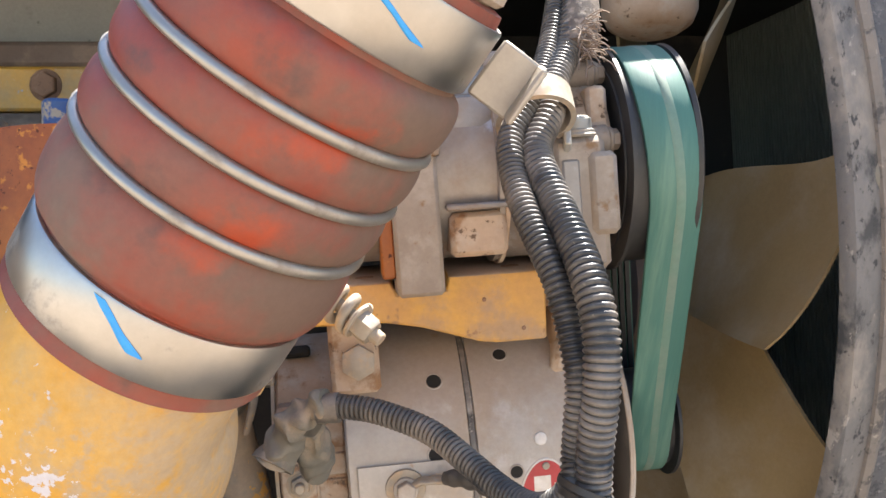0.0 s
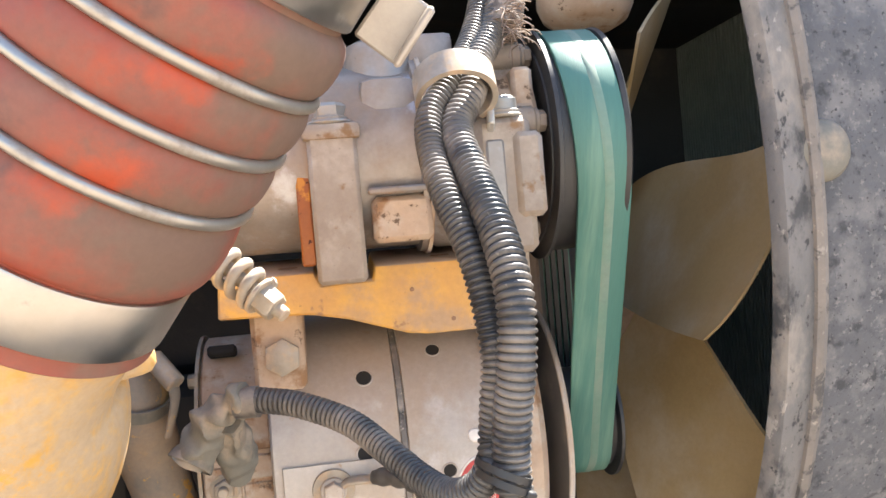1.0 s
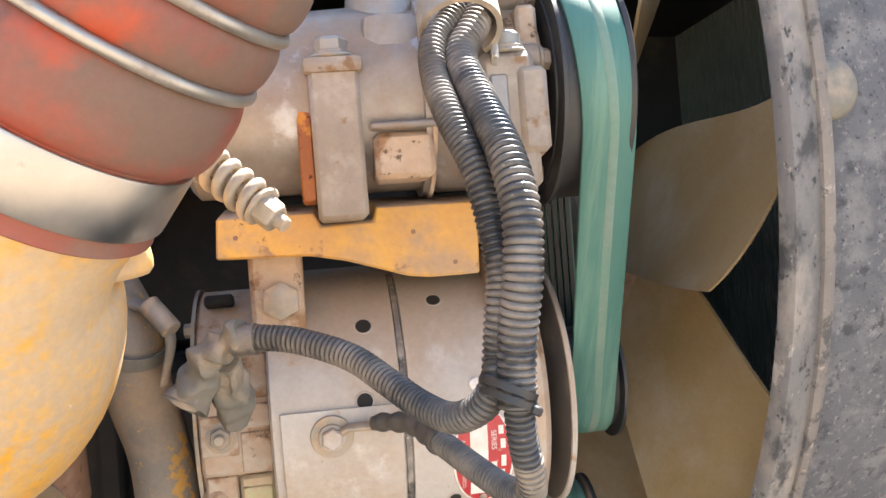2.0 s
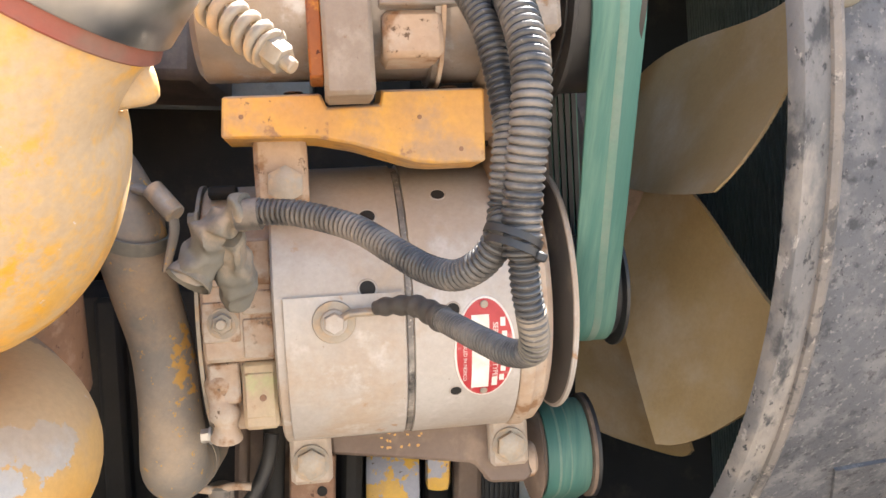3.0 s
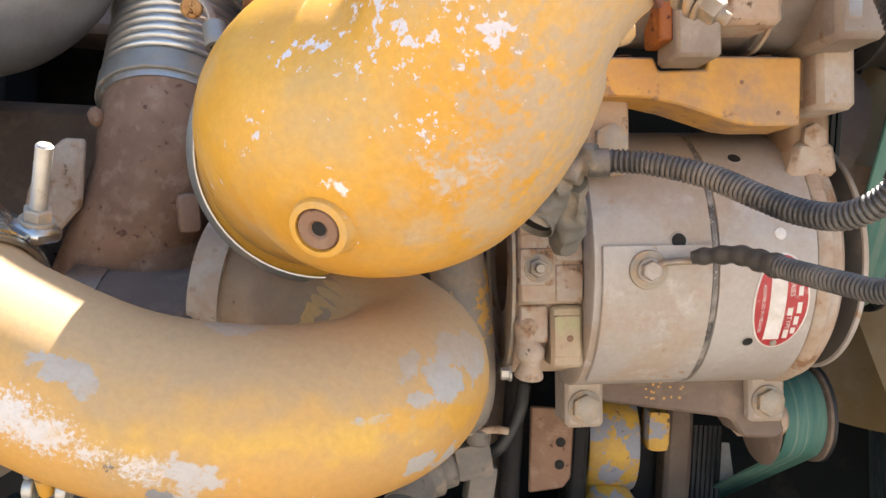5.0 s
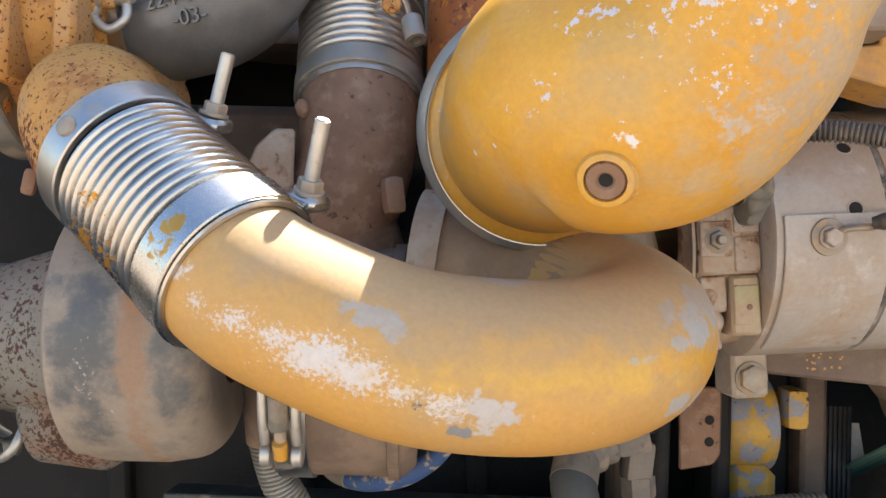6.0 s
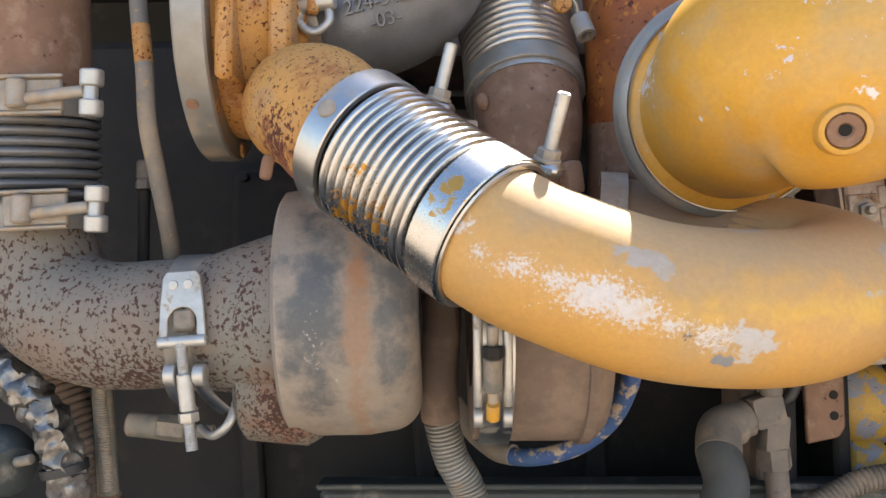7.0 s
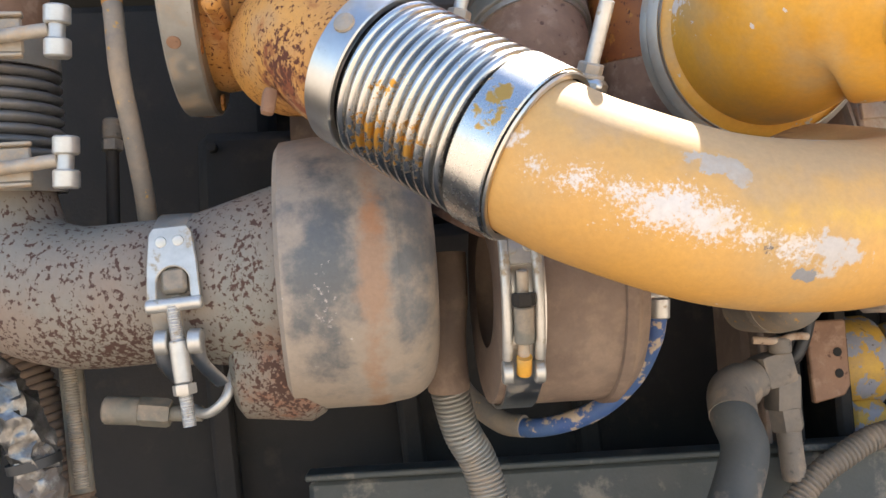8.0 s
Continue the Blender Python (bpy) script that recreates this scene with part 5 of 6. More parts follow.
def lettering(text, size, x, arc, turn, lift=0.0015):
    """Letters laid on the drum, read along the drum's curve."""
    cu = bpy.data.curves.new("letters", "FONT")
    cu.body, cu.size, cu.align_x, cu.align_y = text, size, "CENTER", "CENTER"
    tmp = new("letters_tmp", cu)
    me = bpy.data.meshes.new_from_object(tmp.evaluated_get(bpy.context.evaluated_depsgraph_get()))
    bpy.data.objects.remove(tmp)
    bm = bmesh.new()
    bm.from_mesh(me)
    c, s = math.cos(turn), math.sin(turn)
    for v in bm.verts:
        px, py = v.co.x * c - v.co.y * s, v.co.x * s + v.co.y * c
        v.co = bent(x + px, arc + py, lift)
    return bm


part("lettering", lettering("SERIES", 0.0058, DX + 0.0082, 0.0155, -math.pi / 2), label_white, plate, flat=True)
part("lettering", lettering("TYPE", 0.0058, DX + 0.0082, -0.0170, -math.pi / 2), label_white, plate, flat=True)
part("lettering", lettering("ASSEMBLED IN MEXICO", 0.0042, DX - 0.0160, -0.004, -math.pi / 2), label_white, plate, flat=True)
for a in (0.038, -0.038):
    p = bent(DX, a, 0.0014)
    part("screw", lathe([(0, 0.0032), (0.001, 0.0028), (0.0014, 0.001), (0.0008, 0)], p, (p - E(DX, 0, 0)).normalized(), 16), bolt_steel, plate)

# bracket details
for x in (-0.062, 0.055):
    part("hole", lathe([(0, 0.0075), (0.0006, 0.0068), (0.0004, 0)], E(x, -0.125, 0.1665), ENG_Z, 24), brown_rust, brk)
for x, z in ((-0.100, 0.148), (0.03, 0.143), (0.060, 0.118)):
    part("pit", lathe([(0, 0.0018), (0.0004, 0.0014), (0.0004, 0)], E(x, -0.1422, z), -ENG_Y, 12), brown_rust, brk)
part("block_bolt", cyl(E(0.118, -0.10, 0.147), E(0.128, -0.10, 0.147), 0.009, 6), tan_dust, brk)

# compressor details
part("strap_rust", ebox(-0.049, -0.0385, -0.180, -0.14, 0.168, 0.236, 0.0015), orange_rust, comp, "rusty orange strip beside the strap")
part("strap_head", ebox(-0.0425, -0.0005, -0.191, -0.12, 0.255, 0.267, 0.005, 2), strap_tan, comp)
part("strap_washer", cyl(E(-0.0215, -0.1745, 0.2665), E(-0.0215, -0.1745, 0.2695), 0.0165, 32, 0.0012), dull_steel, comp)
part("strap_bolt", lathe([(0, 0.0150), (0.002, 0.0150), (0.003, 0.0128), (0.010, 0.0126), (0.0125, 0.010), (0.0130, 0.0)], E(-0.0215, -0.1745, 0.2695), ENG_Z, 6), dull_steel, comp, "large dusty strap bolt head")
part("body_step", ebox(0.003, 0.046, -0.182, -0.12, 0.180, 0.213, 0.004), tan_dust, comp)
part("body_ring", lathe([(0.040, 0.07), (0.041, 0.0765), (0.047, 0.0765), (0.048, 0.07)], E(0, CY, CZ), ENG_X, 64), comp_alu, comp)
part("body_block", ebox(0.0, 0.044, -0.178, -0.10, 0.225, 0.300, 0.012, 2), comp_alu, comp)
part("front_column", ebox(0.078, 0.118, -0.202, -0.10, 0.165, 0.262, 0.005), strap_tan, comp)
part("front_column", ebox(0.090, 0.122, -0.150, -0.09, 0.12, 0.20, 0.005), cast_alu, comp)
part("column_washer", cyl(E(0.100, -0.188, 0.2615), E(0.100, -0.188, 0.2645), 0.0150, 32, 0.0012), dull_steel, comp)
part("column_bolt", lathe([(0, 0.0136), (0.002, 0.0136), (0.003, 0.0118), (0.010, 0.0116), (0.0125, 0.009), (0.0130, 0.0)], E(0.100, -0.188, 0.2645), ENG_Z, 24), dull_steel, comp)
part("ledge", ebox(0.001, 0.078, -0.1885, -0.15, 0.2145, 0.2195, 0.0015), comp_alu, comp)
part("seam_ridge", lathe([(0.0445, 0.070), (0.0455, 0.0785), (0.0485, 0.0785), (0.0495, 0.070)], E(0, CY, CZ), ENG_X, 64), tan_dust, comp)
part("top_boss", lathe([(0, 0.03), (0.020, 0.029), (0.030, 0.026), (0.033, 0.020), (0.033, 0.0)], E(0.022, -0.128, 0.300), ENG_Z, 32), comp_alu, comp)
part("port_block", ebox(0.040, 0.076, -0.150, -0.09, 0.295, 0.335, 0.006, 2), comp_alu, comp)
part("front_recess", ebox(0.084, 0.098, -0.2035, -0.17, 0.178, 0.246, 0.002), comp_alu, comp)
for y, z in ((-0.180, 0.259), (-0.134, 0.181), (-0.150, 0.312), (-0.08, 0.315)):
    part("ear", cyl(E(0.096, y, z), E(0.126, y, z), 0.0115, 20, 0.002), strap_tan, comp)
    bolt(comp, E(0.1265, y, z), ENG_X, 0.008, 0.006, strap_tan)
part("front_rib", ebox(0.104, 0.125, -0.206, -0.15, 0.190, 0.250, 0.004), strap_tan, comp)
part("bolt_guide", ebox(0.112, 0.128, -0.178, -0.10, 0.19, 0.30, 0.003), tan_dust, comp)

# belts: worn stripes on the back of the belt
for x0, x1 in ((0.185, 0.1935),):
    part("worn_stripe", belt(((CY, CZ, 0.0858), (0, 0, 0.0478)), x0, x1, 0.004, -0.022), belt_grey, gb)
for x0, x1 in ((0.178, 0.182), (0.190, 0.193)):
    part("worn_stripe", belt(((PY, PZ, PR + 0.0003), (0.66, -0.37, 0.1003)), x0, x1, 0.004), belt_grey, gb2)
for k in range(6):
    part("rib", belt(((CY, CZ, 0.0815), (0, 0, 0.0435)), 0.168 + 0.0063 * k, 0.172 + 0.0063 * k, 0.004, -0.022), black_rubber, gb)
bolt(alt, E(0.217, 0, 0), ENG_X, 0.013, 0.012, bright_zinc)
part("bearing_column", ebox(0.145, 0.160, -0.02, 0.05, 0.04, 0.20, 0.004), brown_iron, comp)

# ---- hose clamp hardware ----
spring = thing("clamp_spring_bolt", (-0.058, 0.53, 1.53), "dusty T-bolt with a coil spring on the hose clamp", "bolt")
S0, S1 = V(-0.086, 0.541, 1.560), V(-0.036, 0.522, 1.521)
sd, sn, sb = frame_of(S1 - S0)
SL = (S1 - S0).length
part("rod", cyl(S0 - sd * 0.01, S1, 0.0042, 16, 0.0008), bolt_steel, spring)
coil = []
for k in range(5 * 20 + 1):
    a = 2 * math.pi * k / 20
    coil.append(S0 + sd * (0.002 + SL * 0.70 * k / 100) + (sn * math.cos(a) + sb * math.sin(a)) * 0.0092)
part("coil", sweep(coil, 0.0031, 10), bolt_steel, spring)
part("nut", hexa(S0 + sd * SL * 0.74, S0 + sd * SL * 0.90, 0.0088), bolt_steel, spring)
part("washer", cyl(S0 + sd * SL * 0.70, S0 + sd * SL * 0.74, 0.0115, 24, 0.0006), bolt_steel, spring)
part("trunnion", cyl(S0 - sd * 0.004 + V(0, 0.016, 0), S0 - sd * 0.004 - V(0, 0.008, 0), 0.008, 18, 0.001), steel, spring)
HU = (V(1, 0, 0) - HD * HD.x).normalized()
ub_m = Matrix.Translation(h_at(0.1105) + HU * 0.0815) @ Matrix((HD, HU, HD.cross(HU))).transposed().to_4x4()
part("clamp_bridge", join(box((0.0285, 0.022, 0.0035), ub_m @ pose(0, 0, 0, 0, 0, 3), 0.0012), box((0.0285, 0.0035, 0.014), ub_m @ pose(0, 0.0100, -0.006), 0.0012)), clamp_dull, hose, "dusty folded steel clamp bridge")


# blue inspection strokes across the clamps
def stroke(s_from, s_to, a_from, a_to, lift, n=12):
    d, nn, bb = frame_of(HD, V(0, 0, 1))
    bm = bmesh.new()
    rows = []
    for k in range(n + 1):
        t = k / n
        s, a = s_from + (s_to - s_from) * t, radians(a_from + (a_to - a_from) * t)
        wdt = 0.0028 + 0.0009 * t + 0.0004 * math.sin(9 * t)
        row = []
        for q in (-1, -0.6, 0.6, 1):
            aa = a + q * wdt / 0.069
            r = RC + 0.003 + lift * (1.0 if abs(q) < 1 else 0.3)
            row.append(bm.verts.new(HP + HD * s + (nn * math.cos(aa) + bb * math.sin(aa)) * r))
        rows.append(row)
    for r0, r1 in zip(rows, rows[1:]):
        for q in range(3):
            bm.faces.new((r0[q], r0[q + 1], r1[q + 1], r1[q]))
    return bm


part("paint_mark", stroke(-0.043, -0.059, 106, 126, 0.0007), blue_paint, hose, "blue paint stroke")
part("paint_mark", stroke(0.118, 0.108, 130, 152, 0.0007), blue_paint, hose, "blue paint stroke")

# ---- loom hardware ----
LC_, LA = V(0.064, 0.648, 1.664), V(0.10, -0.55, -0.83).normalized()
pc = thing("loom_clamp", (0.064, 0.65, 1.64), "grey steel loop clamp round the conduits", "clamp")
part("strap", lathe([(-0.010, 0.0245), (-0.010, 0.0285), (0.010, 0.0285), (0.010, 0.0245)], LC_, LA, 32, (-130, 130), closed=True), bolt_steel, pc)
part("leg", box((0.005, 0.016, 0.030), pose(0.089, 0.664, 1.650, -30, 0, 0), 0.001), bright_zinc, pc)
fray = bmesh.new()
rnd = random.Random(8)
fb = V(0.106, 0.688, 1.715)
for k in range(46):
    d0 = V(rnd.uniform(-0.2, 1), rnd.uniform(-0.9, 0.3), rnd.uniform(-0.8, 0.6)).normalized()
    a = fb + V(rnd.uniform(-0.006, 0.004), rnd.uniform(-0.006, 0.006), rnd.uniform(-0.018, 0.022))
    b1 = a + d0 * rnd.uniform(0.008, 0.018)
    c1 = b1 + (d0 + V(0, 0, -0.8)).normalized() * rnd.uniform(0.003, 0.010)
    t = sweep(spline([a, b1, c1], 3), 0.0005, 4)
    me = bpy.data.meshes.new("t")
    t.to_mesh(me)
    t.free()
    fray.from_mesh(me)
    bpy.data.meshes.remove(me)
tagged(part("frayed_braid", fray, brown_iron, loom, "frayed wire braid"), kind="stuff")
part("braid_sleeve", sweep(spline([V(0.102, 0.700, 1.715), V(0.106, 0.712, 1.735), V(0.112, 0.73, 1.77)], 6), lambda u, L: 0.0140 + 0.0009 * math.sin(1100 * L), 20), braid_mat, loom, "dusty braided sleeve")
for dz in (0.0, 0.006):
    part("cable_tie", lathe([(-0.002, 0.0195), (-0.002, 0.021), (0.002, 0.021), (0.002, 0.0195)], V(0.081, 0.526, 1.428 + dz), V(0.35, 0.1, 0.9), 28, closed=True, scale=(0.75, 1.0)), black_rubber, loom)
part("tie_head", box((0.006, 0.006, 0.005), pose(0.094, 0.511, 1.424, 0, 20, 0), 0.001), black_rubber, loom)
part("taped_cable", sweep(spline([V(0.050, 0.655, 1.378), V(0.042, 0.672, 1.3815), V(0.030, 0.69, 1.385), V(0.012, 0.708, 1.383), V(0.002, 0.715, 1.381)], 8), lambda u, L: 0.0092 - 0.003 * u + 0.0008 * math.sin(30 * u), 18), dark_disc, loom, "taped cable end")
part("tail_sleeve", sweep(spline([V(0.092, 0.531, 1.394), V(0.0955, 0.540, 1.380), V(0.0965, 0.552, 1.370)], 6), 0.0088, 18), boot_rubber, loom)

# ---- shroud bolt and panel seams ----
sb_rel = E(0.325, -0.26, 0.218) - SH_C
sb_s = sb_rel.dot(SH_D)
sbn = (sb_rel - SH_D * sb_s).normalized()
sbp = SH_C + SH_D * sb_s + sbn * (SH_R - 0.003)
part("shroud_bolt", lathe([(0, 0.0225), (0.003, 0.022), (0.007, 0.018), (0.009, 0.010), (0.0095, 0)], sbp, sbn, 32), boot_rubber, shroud, "dusty round bolt head")
part("edge_bead", sh_lathe([(0.0225, 0.001), (0.024, 0.0065), (0.029, 0.008), (0.0335, 0.0055), (0.0355, -0.002)], closed=False), bead_tan, shroud, "tan weathered bead of the rubber edge")
ap = sh_lathe([(0.108, -0.003), (0.108, 0.0012), (0.110, 0.0022), (0.26, 0.0022), (0.262, 0.0012), (0.262, -0.003)], 60, (130.5, 158))
_d, sh_n, sh_b = frame_of(SH_D, ENG_Z)
for v in ap.verts:
    q = v.co - SH_C
    v.co += SH_D * 0.0042 * (math.degrees(math.atan2(q.dot(sh_b), q.dot(sh_n))) - 130.5)
part("access_panel", ap, shroud_panel, shroud)
rn = bmesh.new()
for k in range(100):
    y = -0.24 + 0.0098 * k
    me = bpy.data.meshes.new("t")
    t = ebox(0.622, 0.632, y, y + 0.0045, -0.6, 0.75, 0)
    t.to_mesh(me)
    t.free()
    rn.from_mesh(me)
    bpy.data.meshes.remove(me)
tagged(part("fin_block", rn, mesh_black, rad, flat=True), kind="stuff")

# ---- coolant hose clip and fittings ----
part("hose_clip", lathe([(-0.006, 0.0285), (-0.006, 0.0305), (0.006, 0.0305), (0.006, 0.0285)], V(-0.198, 0.782, 1.436), V(-0.25, 0.45, -0.86), 32, closed=True), boot_rubber, lh)
part("clip_screw", cyl(V(-0.176, 0.758, 1.470), V(-0.155, 0.750, 1.449), 0.0085, 16, 0.001), bolt_steel, lh)
part("clip_fold", sweep(spline([V(-0.190, 0.765, 1.47), V(-0.168, 0.757, 1.462), V(-0.158, 0.757, 1.44), V(-0.166, 0.765, 1.405)], 6), lambda u, L: 0.009 - 0.004 * u, 14, flat=0.5), rubber_hose, lh)
part("lower_clip", lathe([(-0.007, 0.0285), (-0.007, 0.0305), (0.007, 0.0305), (0.007, 0.0285)], V(-0.1775, 0.880, 1.226), V(0, 1, 0), 32, closed=True), bolt_steel, lh)

fit_ = thing("hydraulic_fitting", (-0.16, 0.94, 1.11), "dusty grey hydraulic elbow fitting under the hose", "fitting")
part("body", box((0.040, 0.036, 0.038), pose(-0.160, 0.940, 1.154, 0, -12, 10), 0.007, 2), fitting_grey, fit_)
part("lower_block", join(box((0.030, 0.032, 0.044), pose(-0.150, 0.942, 1.128, 0, 6, 10), 0.006, 2), hexa(V(-0.149, 0.942, 1.110), V(-0.147, 0.942, 1.085), 0.019), cyl(V(-0.147, 0.942, 1.087), V(-0.143, 0.945, 1.03), 0.0135, 18, 0.002)), fitting_grey, fit_)
part("collar", cyl(V(-0.196, 0.932, 1.141), V(-0.178, 0.936, 1.147), 0.0215, 28, 0.003), fitting_grey, fit_)
part("hex_nut", hexa(V(-0.212, 0.927, 1.135), V(-0.196, 0.932, 1.141), 0.0240), fitting_grey, fit_)
part("upper_neck", cyl(V(-0.154, 0.930, 1.172), V(-0.154, 0.928, 1.190), 0.0125, 20, 0.002), fitting_grey, fit_)
part("wing", sweep(spline([V(-0.186, 0.925, 1.188), V(-0.160, 0.922, 1.186), V(-0.140, 0.922, 1.190), V(-0.124, 0.924, 1.189)], 5), 0.0042, 12), tan_dust, fit_)
part("cable", sweep(spline([V(-0.108, 0.95, 1.235), V(-0.112, 0.945, 1.205), V(-0.126, 0.945, 1.172), V(-0.138, 0.95, 1.16)], 6), 0.0075, 14), black_rubber, fit_)

# ---- engine side below the alternator ----
sidep = thing("drilled_bracket", (-0.07, 0.99, 1.11), "brown rusty steel bracket with two holes", "bracket")
part("plate", prism([(-0.096, 1.205), (-0.047, 1.205), (-0.047, 1.128), (-0.055, 1.116), (-0.093, 1.108)], 0.010, pose(0, 0.986, 0), 0.002), brown_rust, sidep)
for z in (1.167, 1.142):
    part("hole", lathe([(0, 0.0055), (0.0006, 0.005), (0.0006, 0)], V(-0.0605, 0.9858, z), V(0, -1, 0), 18), gap_black, sidep)
col1 = thing("engine_side_column", (-0.13, 1.05, 0.9), "brown dusty iron column of the engine side", "engine part")
part("column", wbox(-0.160, -0.100, 1.02, 1.12, 0.9, 1.245, 0.008), brown_iron, col1)
part("fin", wbox(-0.152, -0.142, 0.995, 1.03, 0.9, 1.235, 0.003), brown_iron, col1)
part("pipe", cyl(V(-0.117, 1.0, 0.9), V(-0.113, 1.0, 1.24), 0.012, 20), dark_iron, col1)
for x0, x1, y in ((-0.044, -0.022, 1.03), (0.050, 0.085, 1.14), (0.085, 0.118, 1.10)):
    c = thing("iron_rib", ((x0 + x1) / 2, y, 0.9), "dark iron rib", "engine part")
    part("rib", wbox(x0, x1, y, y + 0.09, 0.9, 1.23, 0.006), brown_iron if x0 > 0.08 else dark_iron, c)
ycov = thing("oil_filler_housing", (0.015, 1.08, 1.07), "yellow housing with peeling paint over grey primer", "housing")
part("housing", lathe([(0.0, 0.02), (0.0, 0.058), (0.006, 0.061), (0.054, 0.061), (0.060, 0.058), (0.060, 0.02)], V(-0.018, 1.11, 1.145), V(1, 0.02, 0.02), 48), yellow_peel, ycov)
part("boss", box((0.028, 0.05, 0.05), pose(0.064, 1.075, 1.172), 0.010, 2), yellow_peel, ycov)
part("lower_housing", wbox(-0.018, 0.042, 1.055, 1.15, 0.96, 1.10, 0.012), yellow_peel, ycov)
pv = thing("ribbed_belt", (0.145, 1.15, 0.98), "black ribbed drive belt", "belt")
for k in range(7):
    part("rib", wbox(0.126 + 0.0062 * k, 0.1305 + 0.0062 * k, 1.150, 1.153, 0.95, 1.165, 0.0005), black_rubber, pv)
part("backing", wbox(0.122, 0.170, 1.1535, 1.157, 0.95, 1.165, 0.001), black_rubber, pv)
# White sheet painted in for daylight showing through behind the belt.
spotw = thing("daylight_spot", (0.178, 1.16, 1.09), "white sheet standing in for a spot of daylight", "tag")
part("sheet", prism([(0.170, 1.142), (0.181, 1.142), (0.189, 1.098), (0.170, 1.088)], 0.0008, pose(0, 1.158, 0), 0), label_white, spotw, flat=True)

# ---- turbine side: flange bolts, ribs, cast elbow with part number, clamps ----
for k in range(8):
    a = radians(8 + 45 * k)
    p = TC + V(-0.006, 0, 0) + (V(0, 0, 1) * math.cos(a) + V(0, -1, 0) * math.sin(a)) * 0.1215
    bolt(turbine, p + V(0.017, 0, 0), TD, 0.0075, 0.003, yellow_rust, washer=False)
for k in range(6):
    a = radians(60 * k + 18)
    n_ = V(0, 0, 1) * math.cos(a) + V(0, -1, 0) * math.sin(a)
    part("rivet", lathe([(0, 0.0062), (0.0012, 0.0055), (0.0018, 0)], TC + V(-0.004, 0, 0) + n_ * 0.1325, n_, 16), brown_rust, turbine, "round rivet in the flange ring")
part("rib", wbox(-0.715, -0.700, 0.62, 0.70, 1.47, 1.66, 0.004), yellow_rust, turbine)
part("rib", wbox(-0.672, -0.652, 0.632, 0.70, 1.49, 1.66, 0.004), yellow_rust, turbine)
part("drip", box((0.010, 0.012, 0.02), pose(-0.662, 0.592, 1.388, 0, 10, 20), 0.0045, 2), brown_rust, turbine)
caste = thing("cast_outlet_elbow", (-0.58, 0.74, 1.5), "bare cast aluminium elbow with raised part number", "elbow pipe")
part("body", sweep(spline([V(-0.655, 0.74, 1.545), V(-0.61, 0.728, 1.548), V(-0.565, 0.722, 1.562), V(-0.535, 0.724, 1.597), V(-0.52, 0.73, 1.66)], 10), lambda u, L: 0.053 + 0.004 * u, 44), plain_alu, caste)
part("rim", lathe([(-0.006, 0.052), (-0.006, 0.060), (0.006, 0.060), (0.006, 0.052)], V(-0.632, 0.733, 1.547), V(0.97, -0.22, 0.1), 48, closed=True), steel, caste)


def raised_text(text, size, at, right, up, depth):
    cu = bpy.data.curves.new("letters", "FONT")
    cu.body, cu.size, cu.align_x, cu.align_y, cu.extrude = text, size, "CENTER", "CENTER", depth
    tmp = new("letters_tmp", cu)
    me = bpy.data.meshes.new_from_object(tmp.evaluated_get(bpy.context.evaluated_depsgraph_get()))
    bpy.data.objects.remove(tmp)
    bm = bmesh.new()
    bm.from_mesh(me)
    right, up = Vector(right).normalized(), Vector(up).normalized()
    nrm = right.cross(up)
    bm.transform(Matrix.Translation(at) @ Matrix((right, up, nrm)).transposed().to_4x4())
    return bm


part("part_number", raised_text("224-5425", 0.0185, V(-0.577, 0.6665, 1.552), V(1, -0.10, 0.22), V(-0.2, -0.25, 1), 0.002), plain_alu, caste, flat=True)
part("part_number", raised_text("-03-", 0.0185, V(-0.573, 0.6690, 1.5345), V(1, -0.06, 0.22), V(-0.2, -0.22, 1), 0.0022), plain_alu, caste, flat=True)
tc2 = thing("t_bolt_clamp", (-0.635, 0.67, 1.51), "zinc T-bolt band clamp on the cast elbow", "clamp")
part("band", lathe([(-0.009, 0.0605), (-0.009, 0.0625), (0.009, 0.0625), (0.009, 0.0605)], V(-0.632, 0.733, 1.547), V(0.97, -0.22, 0.1), 56, closed=True), steel, tc2)
part("trunnion", cyl(V(-0.657, 0.668, 1.547), V(-0.618, 0.660, 1.549), 0.0072, 18, 0.001), bright_zinc, tc2)
part("t_bolt", cyl(V(-0.638, 0.660, 1.538), V(-0.638, 0.665, 1.60), 0.0055, 14, 0.0008), yellow_rust, tc2)
part("loop", sweep(spline([V(-0.650, 0.668, 1.545), V(-0.650, 0.664, 1.530), V(-0.637, 0.662, 1.521), V(-0.624, 0.662, 1.530), V(-0.624, 0.664, 1.545)], 6), 0.004, 12), bright_zinc, tc2)

# T-bolts standing at the bellows clamps
for tip, base_ in ((V(-0.431, 0.512, 1.426), V(-0.443, 0.532, 1.379)), (V(-0.512, 0.575, 1.482), V(-0.524, 0.583, 1.437))):
    st = thing("clamp_stud", base_, "bright threaded stud with nut on a clamp", "bolt", "clamp studs")
    dd = (tip - base_).normalized()
    part("rod", sweep(resample([base_, tip], 0.0005), lambda u, L: 0.0052 - 0.00012 * (int(L / 0.0006) % 2) - (0.001 if u > 0.985 else 0), 16), bright_zinc, st)
    part("nut", hexa(base_ + dd * 0.004, base_ + dd * 0.011, 0.0088), bolt_steel, st)
    part("washer", cyl(base_ + dd * 0.001, base_ + dd * 0.004, 0.0105, 22, 0.0005), bolt_steel, st)
    part("saddle", box((0.026, 0.022, 0.010), pose(*(base_ - dd * 0.004), 10, 20, -25), 0.003), steel, st)
